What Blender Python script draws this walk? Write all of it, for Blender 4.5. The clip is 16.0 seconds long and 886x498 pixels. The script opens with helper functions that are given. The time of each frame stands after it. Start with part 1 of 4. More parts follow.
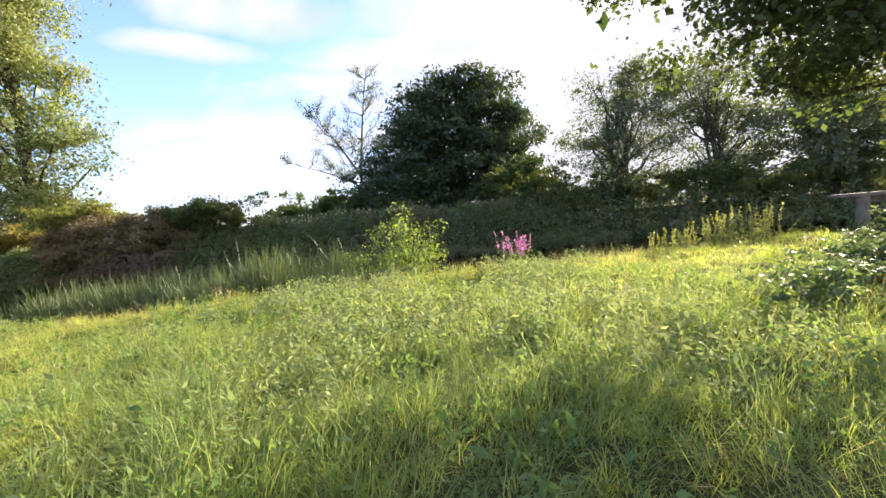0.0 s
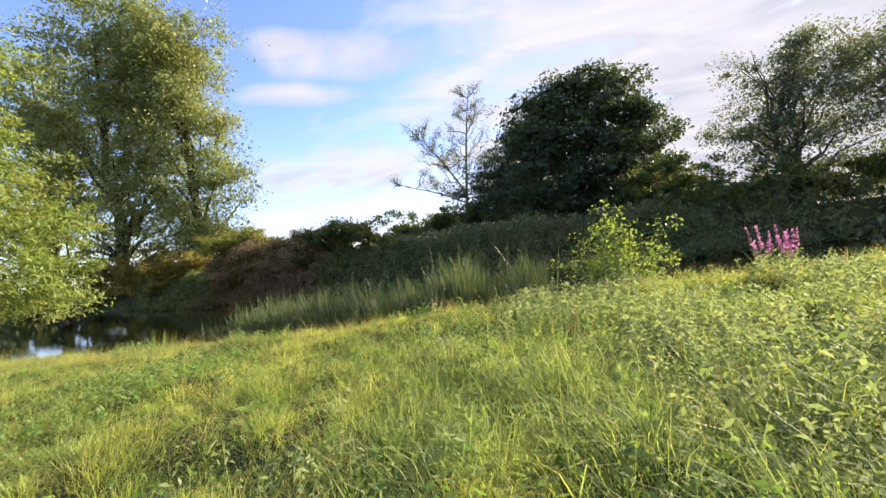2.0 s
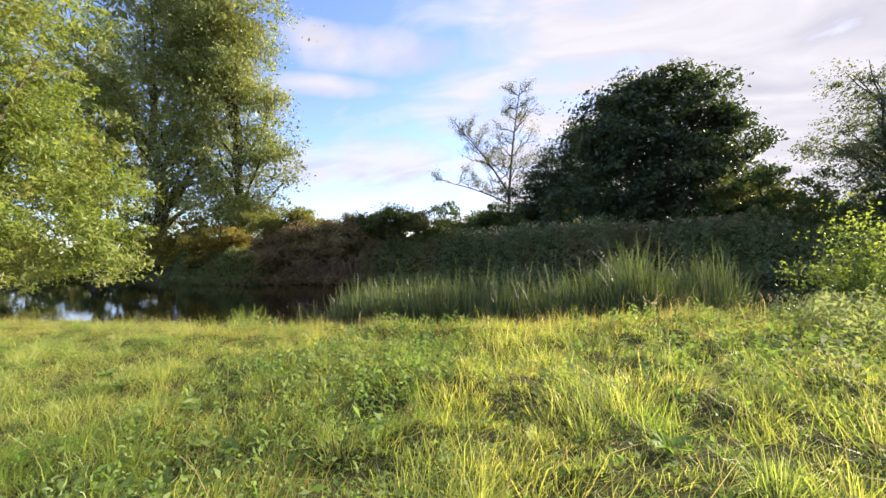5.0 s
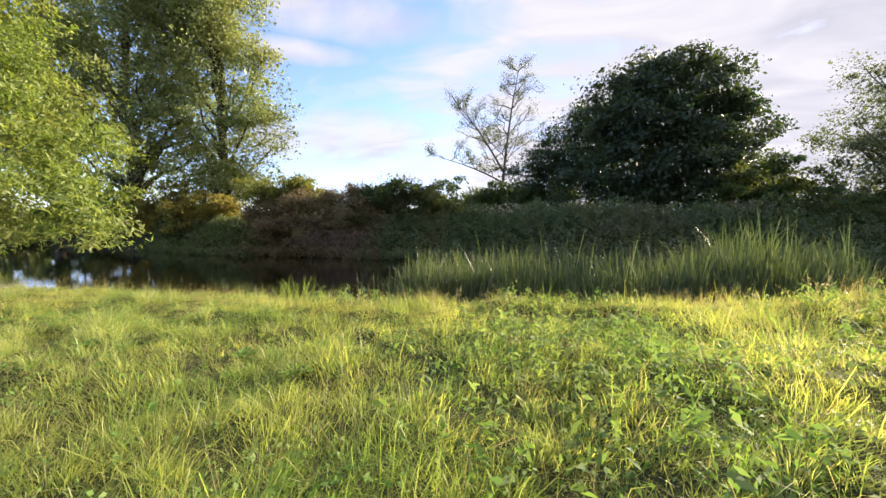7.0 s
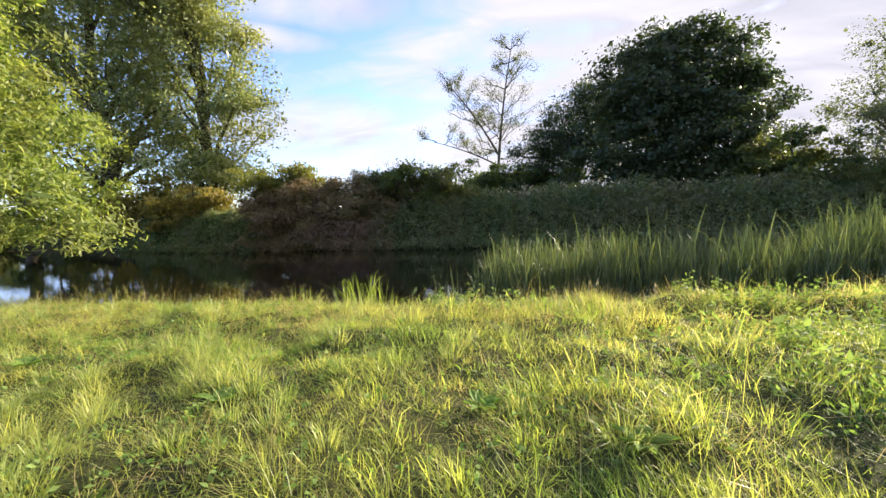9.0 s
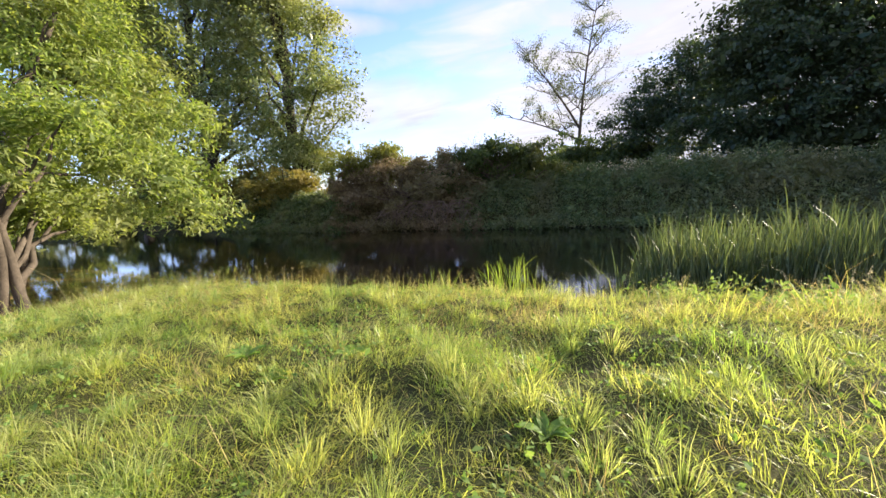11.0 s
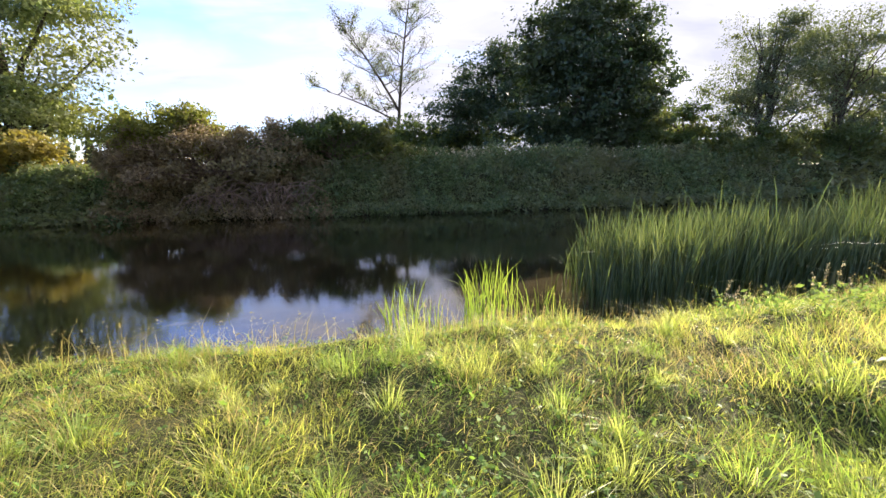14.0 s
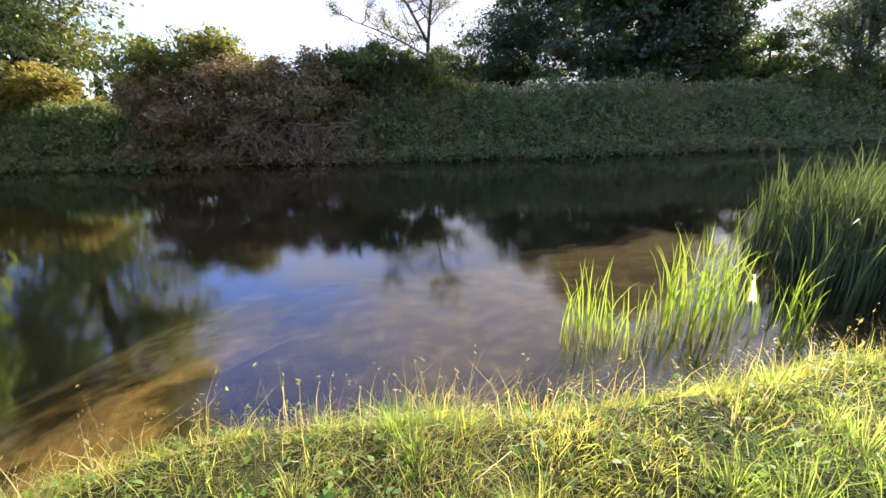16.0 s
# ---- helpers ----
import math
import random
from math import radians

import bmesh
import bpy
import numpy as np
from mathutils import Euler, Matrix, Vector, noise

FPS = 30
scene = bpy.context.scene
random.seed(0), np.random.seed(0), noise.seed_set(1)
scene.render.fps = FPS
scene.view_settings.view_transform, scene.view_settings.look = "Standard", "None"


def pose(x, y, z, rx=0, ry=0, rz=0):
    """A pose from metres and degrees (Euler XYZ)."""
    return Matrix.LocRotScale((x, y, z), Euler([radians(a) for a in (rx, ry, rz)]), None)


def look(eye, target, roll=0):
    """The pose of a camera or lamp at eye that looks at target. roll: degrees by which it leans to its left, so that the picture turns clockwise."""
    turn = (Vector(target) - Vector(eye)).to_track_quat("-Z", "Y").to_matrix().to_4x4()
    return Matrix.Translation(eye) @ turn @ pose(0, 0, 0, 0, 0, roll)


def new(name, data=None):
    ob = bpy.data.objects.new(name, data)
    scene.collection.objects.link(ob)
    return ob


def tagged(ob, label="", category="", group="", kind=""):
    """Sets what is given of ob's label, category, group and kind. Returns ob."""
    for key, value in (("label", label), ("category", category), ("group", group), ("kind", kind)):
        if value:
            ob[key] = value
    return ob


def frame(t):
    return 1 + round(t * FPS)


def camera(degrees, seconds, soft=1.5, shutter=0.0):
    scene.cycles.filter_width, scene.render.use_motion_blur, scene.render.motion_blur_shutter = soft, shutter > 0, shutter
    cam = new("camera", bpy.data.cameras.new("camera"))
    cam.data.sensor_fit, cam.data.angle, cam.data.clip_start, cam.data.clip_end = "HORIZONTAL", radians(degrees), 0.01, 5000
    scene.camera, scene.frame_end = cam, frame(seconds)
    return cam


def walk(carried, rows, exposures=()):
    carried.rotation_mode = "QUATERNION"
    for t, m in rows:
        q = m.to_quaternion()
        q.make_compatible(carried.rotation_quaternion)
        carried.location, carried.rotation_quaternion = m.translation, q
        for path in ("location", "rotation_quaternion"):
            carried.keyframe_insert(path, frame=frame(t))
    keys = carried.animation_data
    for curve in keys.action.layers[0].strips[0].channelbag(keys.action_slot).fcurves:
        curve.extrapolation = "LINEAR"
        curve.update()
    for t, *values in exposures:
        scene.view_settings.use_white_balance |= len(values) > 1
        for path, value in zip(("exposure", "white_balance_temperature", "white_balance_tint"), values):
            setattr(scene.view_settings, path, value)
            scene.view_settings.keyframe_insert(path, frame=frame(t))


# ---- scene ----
cam = camera(97.1, 16.0, soft=1.5)
PATH = [
    (0, (-0.098, -0.209, 1.539), (-0.077, 1.984, 1.362), -4.9),
    (0.5, (-0.814, 0.044, 1.576), (-0.954, 2.236, 1.452), -7.1),
    (1, (-1.608, 0.218, 1.599), (-1.817, 2.406, 1.525), -4.5),
    (1.5, (-2.279, 0.367, 1.56), (-2.587, 2.544, 1.482), -7.7),
    (2, (-3.088, 0.548, 1.519), (-3.545, 2.699, 1.491), -7.4),
    (2.5, (-3.709, 0.723, 1.511), (-4.147, 2.879, 1.466), -6.9),
    (3, (-4.531, 0.911, 1.491), (-5.113, 3.032, 1.51), -4.6),
    (3.5, (-5.145, 1.059, 1.444), (-5.705, 3.187, 1.41), -3.0),
    (4, (-5.798, 1.271, 1.435), (-6.326, 3.406, 1.41), -2.9),
    (4.2, (-6.012, 1.297, 1.456), (-6.554, 3.429, 1.445), -2.4),
    (6.3, (-8.848, 1.705, 1.189), (-9.338, 3.848, 1.088), -2.5),
    (6.5, (-9.144, 1.74, 1.192), (-9.658, 3.873, 1.026), -2.3),
    (7, (-9.865, 1.816, 1.201), (-10.239, 3.98, 1.062), -0.2),
    (7.5, (-10.496, 1.935, 1.176), (-10.959, 4.083, 1.09), -3.5),
    (8, (-11.3, 2.098, 1.198), (-11.719, 4.253, 1.063), -0.3),
    (8.5, (-11.858, 2.372, 1.185), (-12.178, 4.54, 0.99), -2.3),
    (9, (-12.498, 2.776, 1.208), (-12.764, 4.949, 0.993), -2.4),
    (9.5, (-13.003, 2.917, 1.188), (-13.303, 5.09, 1.013), -0.4),
    (10, (-13.544, 3.13, 1.161), (-14.082, 5.254, 0.96), -3.4),
    (10.2, (-13.708, 3.183, 1.169), (-14.326, 5.279, 0.909), -3.2),
    (12.3, (-16.015, 3.747, 1.258), (-16.306, 5.897, 0.895), -2.0),
    (12.5, (-16.185, 3.86, 1.322), (-16.345, 6.019, 0.931), -1.4),
    (13, (-16.675, 4.21, 1.397), (-16.534, 6.361, 0.96), -0.7),
    (13.5, (-17.129, 4.645, 1.391), (-16.801, 6.775, 0.944), -0.8),
    (14, (-17.629, 5.213, 1.454), (-17.157, 7.313, 0.997), -1.2),
    (14.5, (-17.888, 5.811, 1.441), (-17.302, 7.864, 0.904), -1.4),
    (15, (-18.433, 6.466, 1.428), (-18.003, 8.58, 0.999), -2.7),
    (15.5, (-18.889, 6.981, 1.377), (-18.45, 9.081, 0.887), -4.3),
    (16, (-19.455, 7.575, 1.32), (-19.073, 9.607, 0.573), -1.2),
]
walk(cam, [(t, look(eye, target, roll)) for t, eye, target, roll in PATH], [(0, 1.95, 6400, 13), (1.5, 1.62, 6400, 13), (3.5, 1.56, 6500, 13), (7, 1.58, 6450, 13), (10, 1.66, 6350, 13), (12.5, 1.7, 6200, 14), (14, 1.8, 6150, 14), (16, 1.95, 6050, 15)])

# ---- light ----
SUN_AZ, SUN_EL = radians(52), radians(21)
sun_way = Vector((math.sin(SUN_AZ) * math.cos(SUN_EL), math.cos(SUN_AZ) * math.cos(SUN_EL), math.sin(SUN_EL)))
sun_data = bpy.data.lights.new("sun", "SUN")
sun_data.energy, sun_data.angle, sun_data.color = 5.0, radians(0.6), (1.0, 0.86, 0.64)
sun = new("sun", sun_data)
sun.matrix_world = look(sun_way * 60, (0, 0, 0))

world = bpy.data.worlds.new("sky")
scene.world = world
world.use_nodes = True
wn, wl = world.node_tree.nodes, world.node_tree.links
wn.clear()
w_out, w_bg = wn.new("ShaderNodeOutputWorld"), wn.new("ShaderNodeBackground")
w_sky = wn.new("ShaderNodeTexSky")
w_sky.sky_type, w_sky.sun_disc = "NISHITA", False
w_sky.sun_elevation, w_sky.sun_rotation = SUN_EL, SUN_AZ
w_sky.air_density, w_sky.dust_density, w_sky.ozone_density = 1.0, 0.6, 2.0
w_tc, w_sep = wn.new("ShaderNodeTexCoord"), wn.new("ShaderNodeSeparateXYZ")
wl.new(w_tc.outputs["Generated"], w_sep.inputs[0])


def wmath(op, a, b=None, clamp=False):
    n = wn.new("ShaderNodeMath")
    n.operation, n.use_clamp = op, clamp
    for i, v in enumerate((a, b)):
        if v is None:
            continue
        if isinstance(v, (int, float)):
            n.inputs[i].default_value = v
        else:
            wl.new(v, n.inputs[i])
    return n.outputs[0]


w_h = wmath("ADD", wmath("MAXIMUM", w_sep.outputs["Z"], 0.0), 0.24)
w_vec = wn.new("ShaderNodeCombineXYZ")
wl.new(wmath("DIVIDE", w_sep.outputs["X"], w_h), w_vec.inputs[0])
wl.new(wmath("DIVIDE", w_sep.outputs["Y"], w_h), w_vec.inputs[1])
w_noise = wn.new("ShaderNodeTexNoise")
w_noise.inputs["Scale"].default_value, w_noise.inputs["Detail"].default_value = 1.2, 5.0
w_noise.inputs["Roughness"].default_value, w_noise.inputs["Distortion"].default_value = 0.55, 0.5
wl.new(w_vec.outputs[0], w_noise.inputs["Vector"])
# the cloud sheet thickens towards the sun
w_side = wmath("ADD", wmath("MULTIPLY", w_sep.outputs["X"], 0.45), wmath("SUBTRACT", 0.11, wmath("MULTIPLY", w_sep.outputs["Z"], 0.18)))
w_wisp, w_map = wn.new("ShaderNodeTexNoise"), wn.new("ShaderNodeMapping")
w_map.inputs["Scale"].default_value, w_map.inputs["Rotation"].default_value = (1.0, 2.2, 1.0), (0, 0, 0.5)
w_wisp.inputs["Scale"].default_value, w_wisp.inputs["Detail"].default_value = 2.3, 5.0
w_wisp.inputs["Roughness"].default_value, w_wisp.inputs["Distortion"].default_value = 0.5, 0.6
wl.new(w_vec.outputs[0], w_map.inputs["Vector"])
wl.new(w_map.outputs[0], w_wisp.inputs["Vector"])
w_both = wmath("ADD", wmath("MULTIPLY", w_noise.outputs["Fac"], 0.55), wmath("MULTIPLY", w_wisp.outputs["Fac"], 0.55))
w_mask = wn.new("ShaderNodeMapRange")
w_mask.inputs["From Min"].default_value, w_mask.inputs["From Max"].default_value = 0.42, 0.66
w_mask.clamp = True
wl.new(wmath("ADD", w_both, w_side), w_mask.inputs["Value"])
w_mix = wn.new("ShaderNodeMix")
w_mix.data_type = "RGBA"


def small_cloud(az, el, wide, high):
    """How far a bank of cloud at that azimuth (to the right of +y) and elevation covers the sky."""
    az, el = radians(az), radians(el)
    axes = ((math.cos(az) / wide, -math.sin(az) / wide, 0), (-math.sin(az) * math.sin(el) / high, -math.cos(az) * math.sin(el) / high, math.cos(el) / high))
    mid = Vector((math.sin(az) * math.cos(el), math.cos(az) * math.cos(el), math.sin(el)))
    total = None
    for ax in axes:
        dot = wn.new("ShaderNodeVectorMath")
        dot.operation = "DOT_PRODUCT"
        wl.new(w_tc.outputs["Generated"], dot.inputs[0])
        dot.inputs[1].default_value = ax
        off = wmath("SUBTRACT", dot.outputs["Value"], float(Vector(ax).dot(mid)))
        sq = wmath("MULTIPLY", off, off)
        total = sq if total is None else wmath("ADD", total, sq)
    front = wn.new("ShaderNodeVectorMath")
    front.operation = "DOT_PRODUCT"
    wl.new(w_tc.outputs["Generated"], front.inputs[0])
    front.inputs[1].default_value = mid
    ragged = wmath("ADD", total, wmath("MULTIPLY", wmath("SUBTRACT", w_fine.outputs["Fac"], 0.5), 4.2))
    r = wn.new("ShaderNodeMapRange")
    r.inputs["From Min"].default_value, r.inputs["From Max"].default_value = 1.7, -0.1
    r.clamp = True
    wl.new(ragged, r.inputs["Value"])
    return wmath("MULTIPLY", r.outputs[0], wmath("GREATER_THAN", front.outputs["Value"], 0.5))


w_fine = wn.new("ShaderNodeTexNoise")
w_fine.inputs["Scale"].default_value, w_fine.inputs["Detail"].default_value = 7.0, 6.0
wl.new(w_tc.outputs["Generated"], w_fine.inputs["Vector"])
w_cover = w_mask.outputs[0]
for cloud in ((-22.5, 26.5, 0.15, 0.045), (-30, 27.5, 0.07, 0.03), (-29, 22, 0.11, 0.022), (-24, 12, 0.22, 0.06)):
    w_cover = wmath("MAXIMUM", w_cover, wmath("MULTIPLY", small_cloud(*cloud), 0.92))
wl.new(w_cover, w_mix.inputs["Factor"])
w_deep = wn.new("ShaderNodeMix")
w_deep.data_type, w_deep.blend_type = "RGBA", "MULTIPLY"
w_deep.inputs["Factor"].default_value = 1.0
w_deep.inputs["B"].default_value = (0.75, 0.735, 0.94, 1)
wl.new(w_sky.outputs[0], w_deep.inputs["A"])
wl.new(w_deep.outputs["Result"], w_mix.inputs["A"])
w_tone = wn.new("ShaderNodeValToRGB")
w_tone.color_ramp.elements[0].position, w_tone.color_ramp.elements[0].color = 0.32, (1.62, 1.62, 1.84, 1)
w_tone.color_ramp.elements[1].position, w_tone.color_ramp.elements[1].color = 0.62, (2.14, 2.1, 2.24, 1)
wl.new(w_wisp.outputs["Fac"], w_tone.inputs[0])
wl.new(w_tone.outputs[0], w_mix.inputs["B"])
wl.new(w_mix.outputs["Result"], w_bg.inputs["Color"])
w_bg.inputs["Strength"].default_value = 0.15
wl.new(w_bg.outputs[0], w_out.inputs[0])


# ---- materials ----
def nodes_of(name):
    m = bpy.data.materials.new(name)
    m.use_nodes = True
    t = m.node_tree
    t.nodes.clear()
    return m, t.nodes, t.links


def ramp(nodes, links, value, stops):
    r = nodes.new("ShaderNodeValToRGB")
    e = r.color_ramp.elements
    while len(e) < len(stops):
        e.new(0.5)
    for el, (p, c) in zip(e, stops):
        el.position, el.color = p, (*c, 1)
    links.new(value, r.inputs[0])
    return r.outputs[0]


def noise_tex(nodes, links, scale, detail=4.0, rough=0.55):
    tc, n = nodes.new("ShaderNodeTexCoord"), nodes.new("ShaderNodeTexNoise")
    n.inputs["Scale"].default_value, n.inputs["Detail"].default_value, n.inputs["Roughness"].default_value = scale, detail, rough
    links.new(tc.outputs["Object"], n.inputs["Vector"])
    return n.outputs["Fac"]


def mixc(nodes, links, fac, a, b, mode="MIX"):
    m = nodes.new("ShaderNodeMix")
    m.data_type, m.blend_type = "RGBA", mode
    for key, v in (("Factor", fac), ("A", a), ("B", b)):
        s = [i for i in m.inputs if i.name == key and i.type == ("VALUE" if key == "Factor" else "RGBA")][0]
        if isinstance(v, tuple):
            s.default_value = (*v, 1)
        elif isinstance(v, (int, float)):
            s.default_value = v
        else:
            links.new(v, s)
    return [o for o in m.outputs if o.type == "RGBA"][0]


def leaf_material(name, dark, mid, light, patch, patch_scale=0.5, translucent=0.45, rough=0.55, tint=(1.0, 1.0, 0.45), second=None, second_scale=1.0):
    """Leaves: each one its own shade, with drifts of another hue, and light that shines through."""
    m, n, l = nodes_of(name)
    geo = n.new("ShaderNodeNewGeometry")
    col = ramp(n, l, geo.outputs["Random Per Island"], [(0.0, dark), (0.5, mid), (1.0, light)])
    drift = ramp(n, l, noise_tex(n, l, patch_scale, 5.0), [(0.42, (0, 0, 0)), (0.64, (1, 1, 1))])
    sep = n.new("ShaderNodeSeparateColor")
    l.new(drift, sep.inputs[0])
    scaled = n.new("ShaderNodeMath")
    scaled.operation = "MULTIPLY"
    scaled.inputs[1].default_value = 0.75
    l.new(sep.outputs[0], scaled.inputs[0])
    col = mixc(n, l, scaled.outputs[0], col, patch)
    if second:
        cool = ramp(n, l, noise_tex(n, l, second_scale, 3.0), [(0.47, (0, 0, 0)), (0.63, (0.8, 0.8, 0.8))])
        sep2 = n.new("ShaderNodeSeparateColor")
        l.new(cool, sep2.inputs[0])
        col = mixc(n, l, sep2.outputs[0], col, second)
    bs, tr, mx, out = n.new("ShaderNodeBsdfPrincipled"), n.new("ShaderNodeBsdfTranslucent"), n.new("ShaderNodeMixShader"), n.new("ShaderNodeOutputMaterial")
    bs.inputs["Roughness"].default_value = rough
    bs.inputs["Specular IOR Level"].default_value = 0.35
    l.new(col, bs.inputs["Base Color"])
    warm = mixc(n, l, 1.0, col, tint, "MULTIPLY")
    bright = mixc(n, l, 1.0, warm, (1.9, 1.9, 1.9), "MULTIPLY")
    l.new(bright, tr.inputs["Color"])
    mx.inputs[0].default_value = translucent
    l.new(bs.outputs[0], mx.inputs[1])
    l.new(tr.outputs[0], mx.inputs[2])
    l.new(mx.outputs[0], out.inputs[0])
    return m


def solid_material(name, stops, scale, rough=0.8, bump=0.3, fine=40.0, metallic=0.0):
    """A rough natural surface: mottled colour at one scale, grain and relief at a finer one."""
    m, n, l = nodes_of(name)
    col = ramp(n, l, noise_tex(n, l, scale, 6.0, 0.6), stops)
    grain = noise_tex(n, l, fine, 4.0, 0.65)
    shade = ramp(n, l, grain, [(0.3, (0.72, 0.72, 0.72)), (0.7, (1.15, 1.15, 1.15))])
    col = mixc(n, l, 1.0, col, shade, "MULTIPLY")
    bs, out, bp = n.new("ShaderNodeBsdfPrincipled"), n.new("ShaderNodeOutputMaterial"), n.new("ShaderNodeBump")
    bs.inputs["Roughness"].default_value, bs.inputs["Metallic"].default_value = rough, metallic
    bs.inputs["Specular IOR Level"].default_value = 0.3
    bp.inputs["Strength"].default_value, bp.inputs["Distance"].default_value = bump, 0.03
    l.new(grain, bp.inputs["Height"])
    l.new(bp.outputs[0], bs.inputs["Normal"])
    l.new(col, bs.inputs["Base Color"])
    l.new(bs.outputs[0], out.inputs[0])
    return m


M_GRASS = leaf_material("meadow_grass", (0.11, 0.165, 0.038), (0.30, 0.35, 0.085), (0.51, 0.515, 0.18), (0.52, 0.49, 0.16), 0.6, 0.56, 0.38, (1.0, 0.99, 0.50), (0.15, 0.255, 0.048), 1.0)
# Darker than the tussocks: the shade in the gaps is put into this colour.
M_TURF_SHADE = leaf_material("short_turf_shade", (0.10, 0.155, 0.035), (0.22, 0.285, 0.068), (0.37, 0.41, 0.13), (0.33, 0.33, 0.105), 0.7, 0.50, 0.45, (1.0, 0.99, 0.50), (0.12, 0.215, 0.04), 1.4)
M_PALE = leaf_material("tussock_grass", (0.14, 0.19, 0.055), (0.32, 0.37, 0.115), (0.54, 0.55, 0.24), (0.40, 0.41, 0.16), 0.8, 0.48, 0.36, (1.0, 0.98, 0.55), (0.20, 0.29, 0.07), 1.1)
# Lush green, darkened further: shade beside the path is put into the colour.
M_LUSH_SHADE = leaf_material("lush_shade_grass", (0.10, 0.15, 0.045), (0.19, 0.245, 0.08), (0.32, 0.37, 0.15), (0.24, 0.27, 0.095), 0.9, 0.45, 0.5, (1.0, 1.0, 0.55))
M_THATCH = leaf_material("dead_thatch", (0.10, 0.075, 0.042), (0.17, 0.13, 0.075), (0.27, 0.21, 0.13), (0.15, 0.14, 0.06), 0.8, 0.3, 0.8, (1, 0.9, 0.65))
M_NETTLE = leaf_material("nettle_leaf", (0.10, 0.150, 0.05), (0.17, 0.215, 0.085), (0.25, 0.285, 0.14), (0.23, 0.26, 0.12), 1.2, 0.4, 0.7, (1, 1, 0.65))
M_CLOVER = leaf_material("clover_leaf", (0.08, 0.16, 0.03), (0.13, 0.23, 0.05), (0.20, 0.30, 0.08), (0.20, 0.26, 0.08), 1.1, 0.42, 0.6)
M_STRAW = leaf_material("dry_grass", (0.26, 0.20, 0.08), (0.36, 0.29, 0.13), (0.46, 0.39, 0.22), (0.30, 0.28, 0.10), 0.8, 0.45, 0.6, (1.0, 0.95, 0.6))
M_WEED = leaf_material("broad_weed_leaf", (0.075, 0.145, 0.038), (0.125, 0.205, 0.060), (0.20, 0.275, 0.105), (0.18, 0.225, 0.085), 0.9, 0.42, 0.75)
M_REED = leaf_material("reed_leaf", (0.034, 0.056, 0.024), (0.070, 0.102, 0.044), (0.20, 0.225, 0.125), (0.085, 0.112, 0.052), 0.6, 0.30, 0.46)
M_REED_TIP = leaf_material("reed_seed", (0.30, 0.27, 0.17), (0.40, 0.37, 0.25), (0.48, 0.45, 0.33), (0.36, 0.30, 0.18), 1.0, 0.35, 0.7, (1, 0.95, 0.7))
M_DARKTREE = leaf_material("dark_tree_leaf", (0.022, 0.042, 0.022), (0.036, 0.062, 0.029), (0.066, 0.094, 0.046), (0.070, 0.088, 0.038), 0.16, 0.30, 0.42)
M_BUSH = leaf_material("bush_leaf", (0.040, 0.068, 0.022), (0.066, 0.100, 0.032), (0.10, 0.135, 0.048), (0.125, 0.125, 0.045), 0.3, 0.38, 0.55)
M_POPLAR = leaf_material("poplar_leaf", (0.08, 0.120, 0.047), (0.175, 0.22, 0.098), (0.37, 0.40, 0.25), (0.24, 0.245, 0.108), 0.12, 0.42, 0.40)
M_WILLOW = leaf_material("willow_leaf", (0.09, 0.145, 0.036), (0.175, 0.23, 0.062), (0.29, 0.33, 0.115), (0.23, 0.24, 0.09), 0.25, 0.48, 0.5)
M_GREY = leaf_material("grey_willow_leaf", (0.066, 0.088, 0.054), (0.10, 0.128, 0.080), (0.155, 0.18, 0.12), (0.11, 0.12, 0.06), 0.2, 0.38, 0.5)
M_BROWN = leaf_material("brown_shrub_leaf", (0.13, 0.098, 0.058), (0.195, 0.152, 0.088), (0.27, 0.215, 0.125), (0.16, 0.155, 0.065), 0.22, 0.25, 0.65, (1, 0.9, 0.65))
M_GOLD = leaf_material("golden_bush_leaf", (0.13, 0.125, 0.04), (0.20, 0.182, 0.055), (0.28, 0.24, 0.08), (0.225, 0.17, 0.05), 0.25, 0.42, 0.6)
M_LIME = leaf_material("yellow_green_leaf", (0.11, 0.13, 0.03), (0.16, 0.18, 0.04), (0.22, 0.23, 0.06), (0.15, 0.14, 0.05), 0.4, 0.42, 0.6)
M_HERB = leaf_material("bank_herb_leaf", (0.052, 0.088, 0.036), (0.095, 0.142, 0.060), (0.17, 0.215, 0.105), (0.16, 0.155, 0.085), 0.35, 0.35, 0.55)
M_SAPLING = leaf_material("sapling_leaf", (0.09, 0.15, 0.032), (0.155, 0.225, 0.052), (0.245, 0.305, 0.09), (0.21, 0.235, 0.06), 1.6, 0.50, 0.45)
M_PURPLE = leaf_material("purple_flower", (0.30, 0.10, 0.22), (0.42, 0.17, 0.32), (0.52, 0.28, 0.42), (0.34, 0.20, 0.22), 2.0, 0.4, 0.6, (1, 0.8, 1))
M_YELLOW = leaf_material("yellow_herb", (0.17, 0.20, 0.06), (0.26, 0.28, 0.10), (0.38, 0.38, 0.17), (0.30, 0.27, 0.11), 1.5, 0.45, 0.6)
M_SHADE = leaf_material("shady_tree_leaf", (0.036, 0.060, 0.027), (0.060, 0.090, 0.039), (0.095, 0.125, 0.055), (0.10, 0.11, 0.045), 0.35, 0.36, 0.6)
M_BARK = solid_material("bark", [(0.3, (0.045, 0.036, 0.026)), (0.7, (0.11, 0.09, 0.068))], 2.5, 0.9, 0.7, 18.0)
M_TWIG = solid_material("dry_twig", [(0.3, (0.10, 0.07, 0.05)), (0.7, (0.22, 0.16, 0.12))], 3.0, 0.85, 0.4, 30.0)
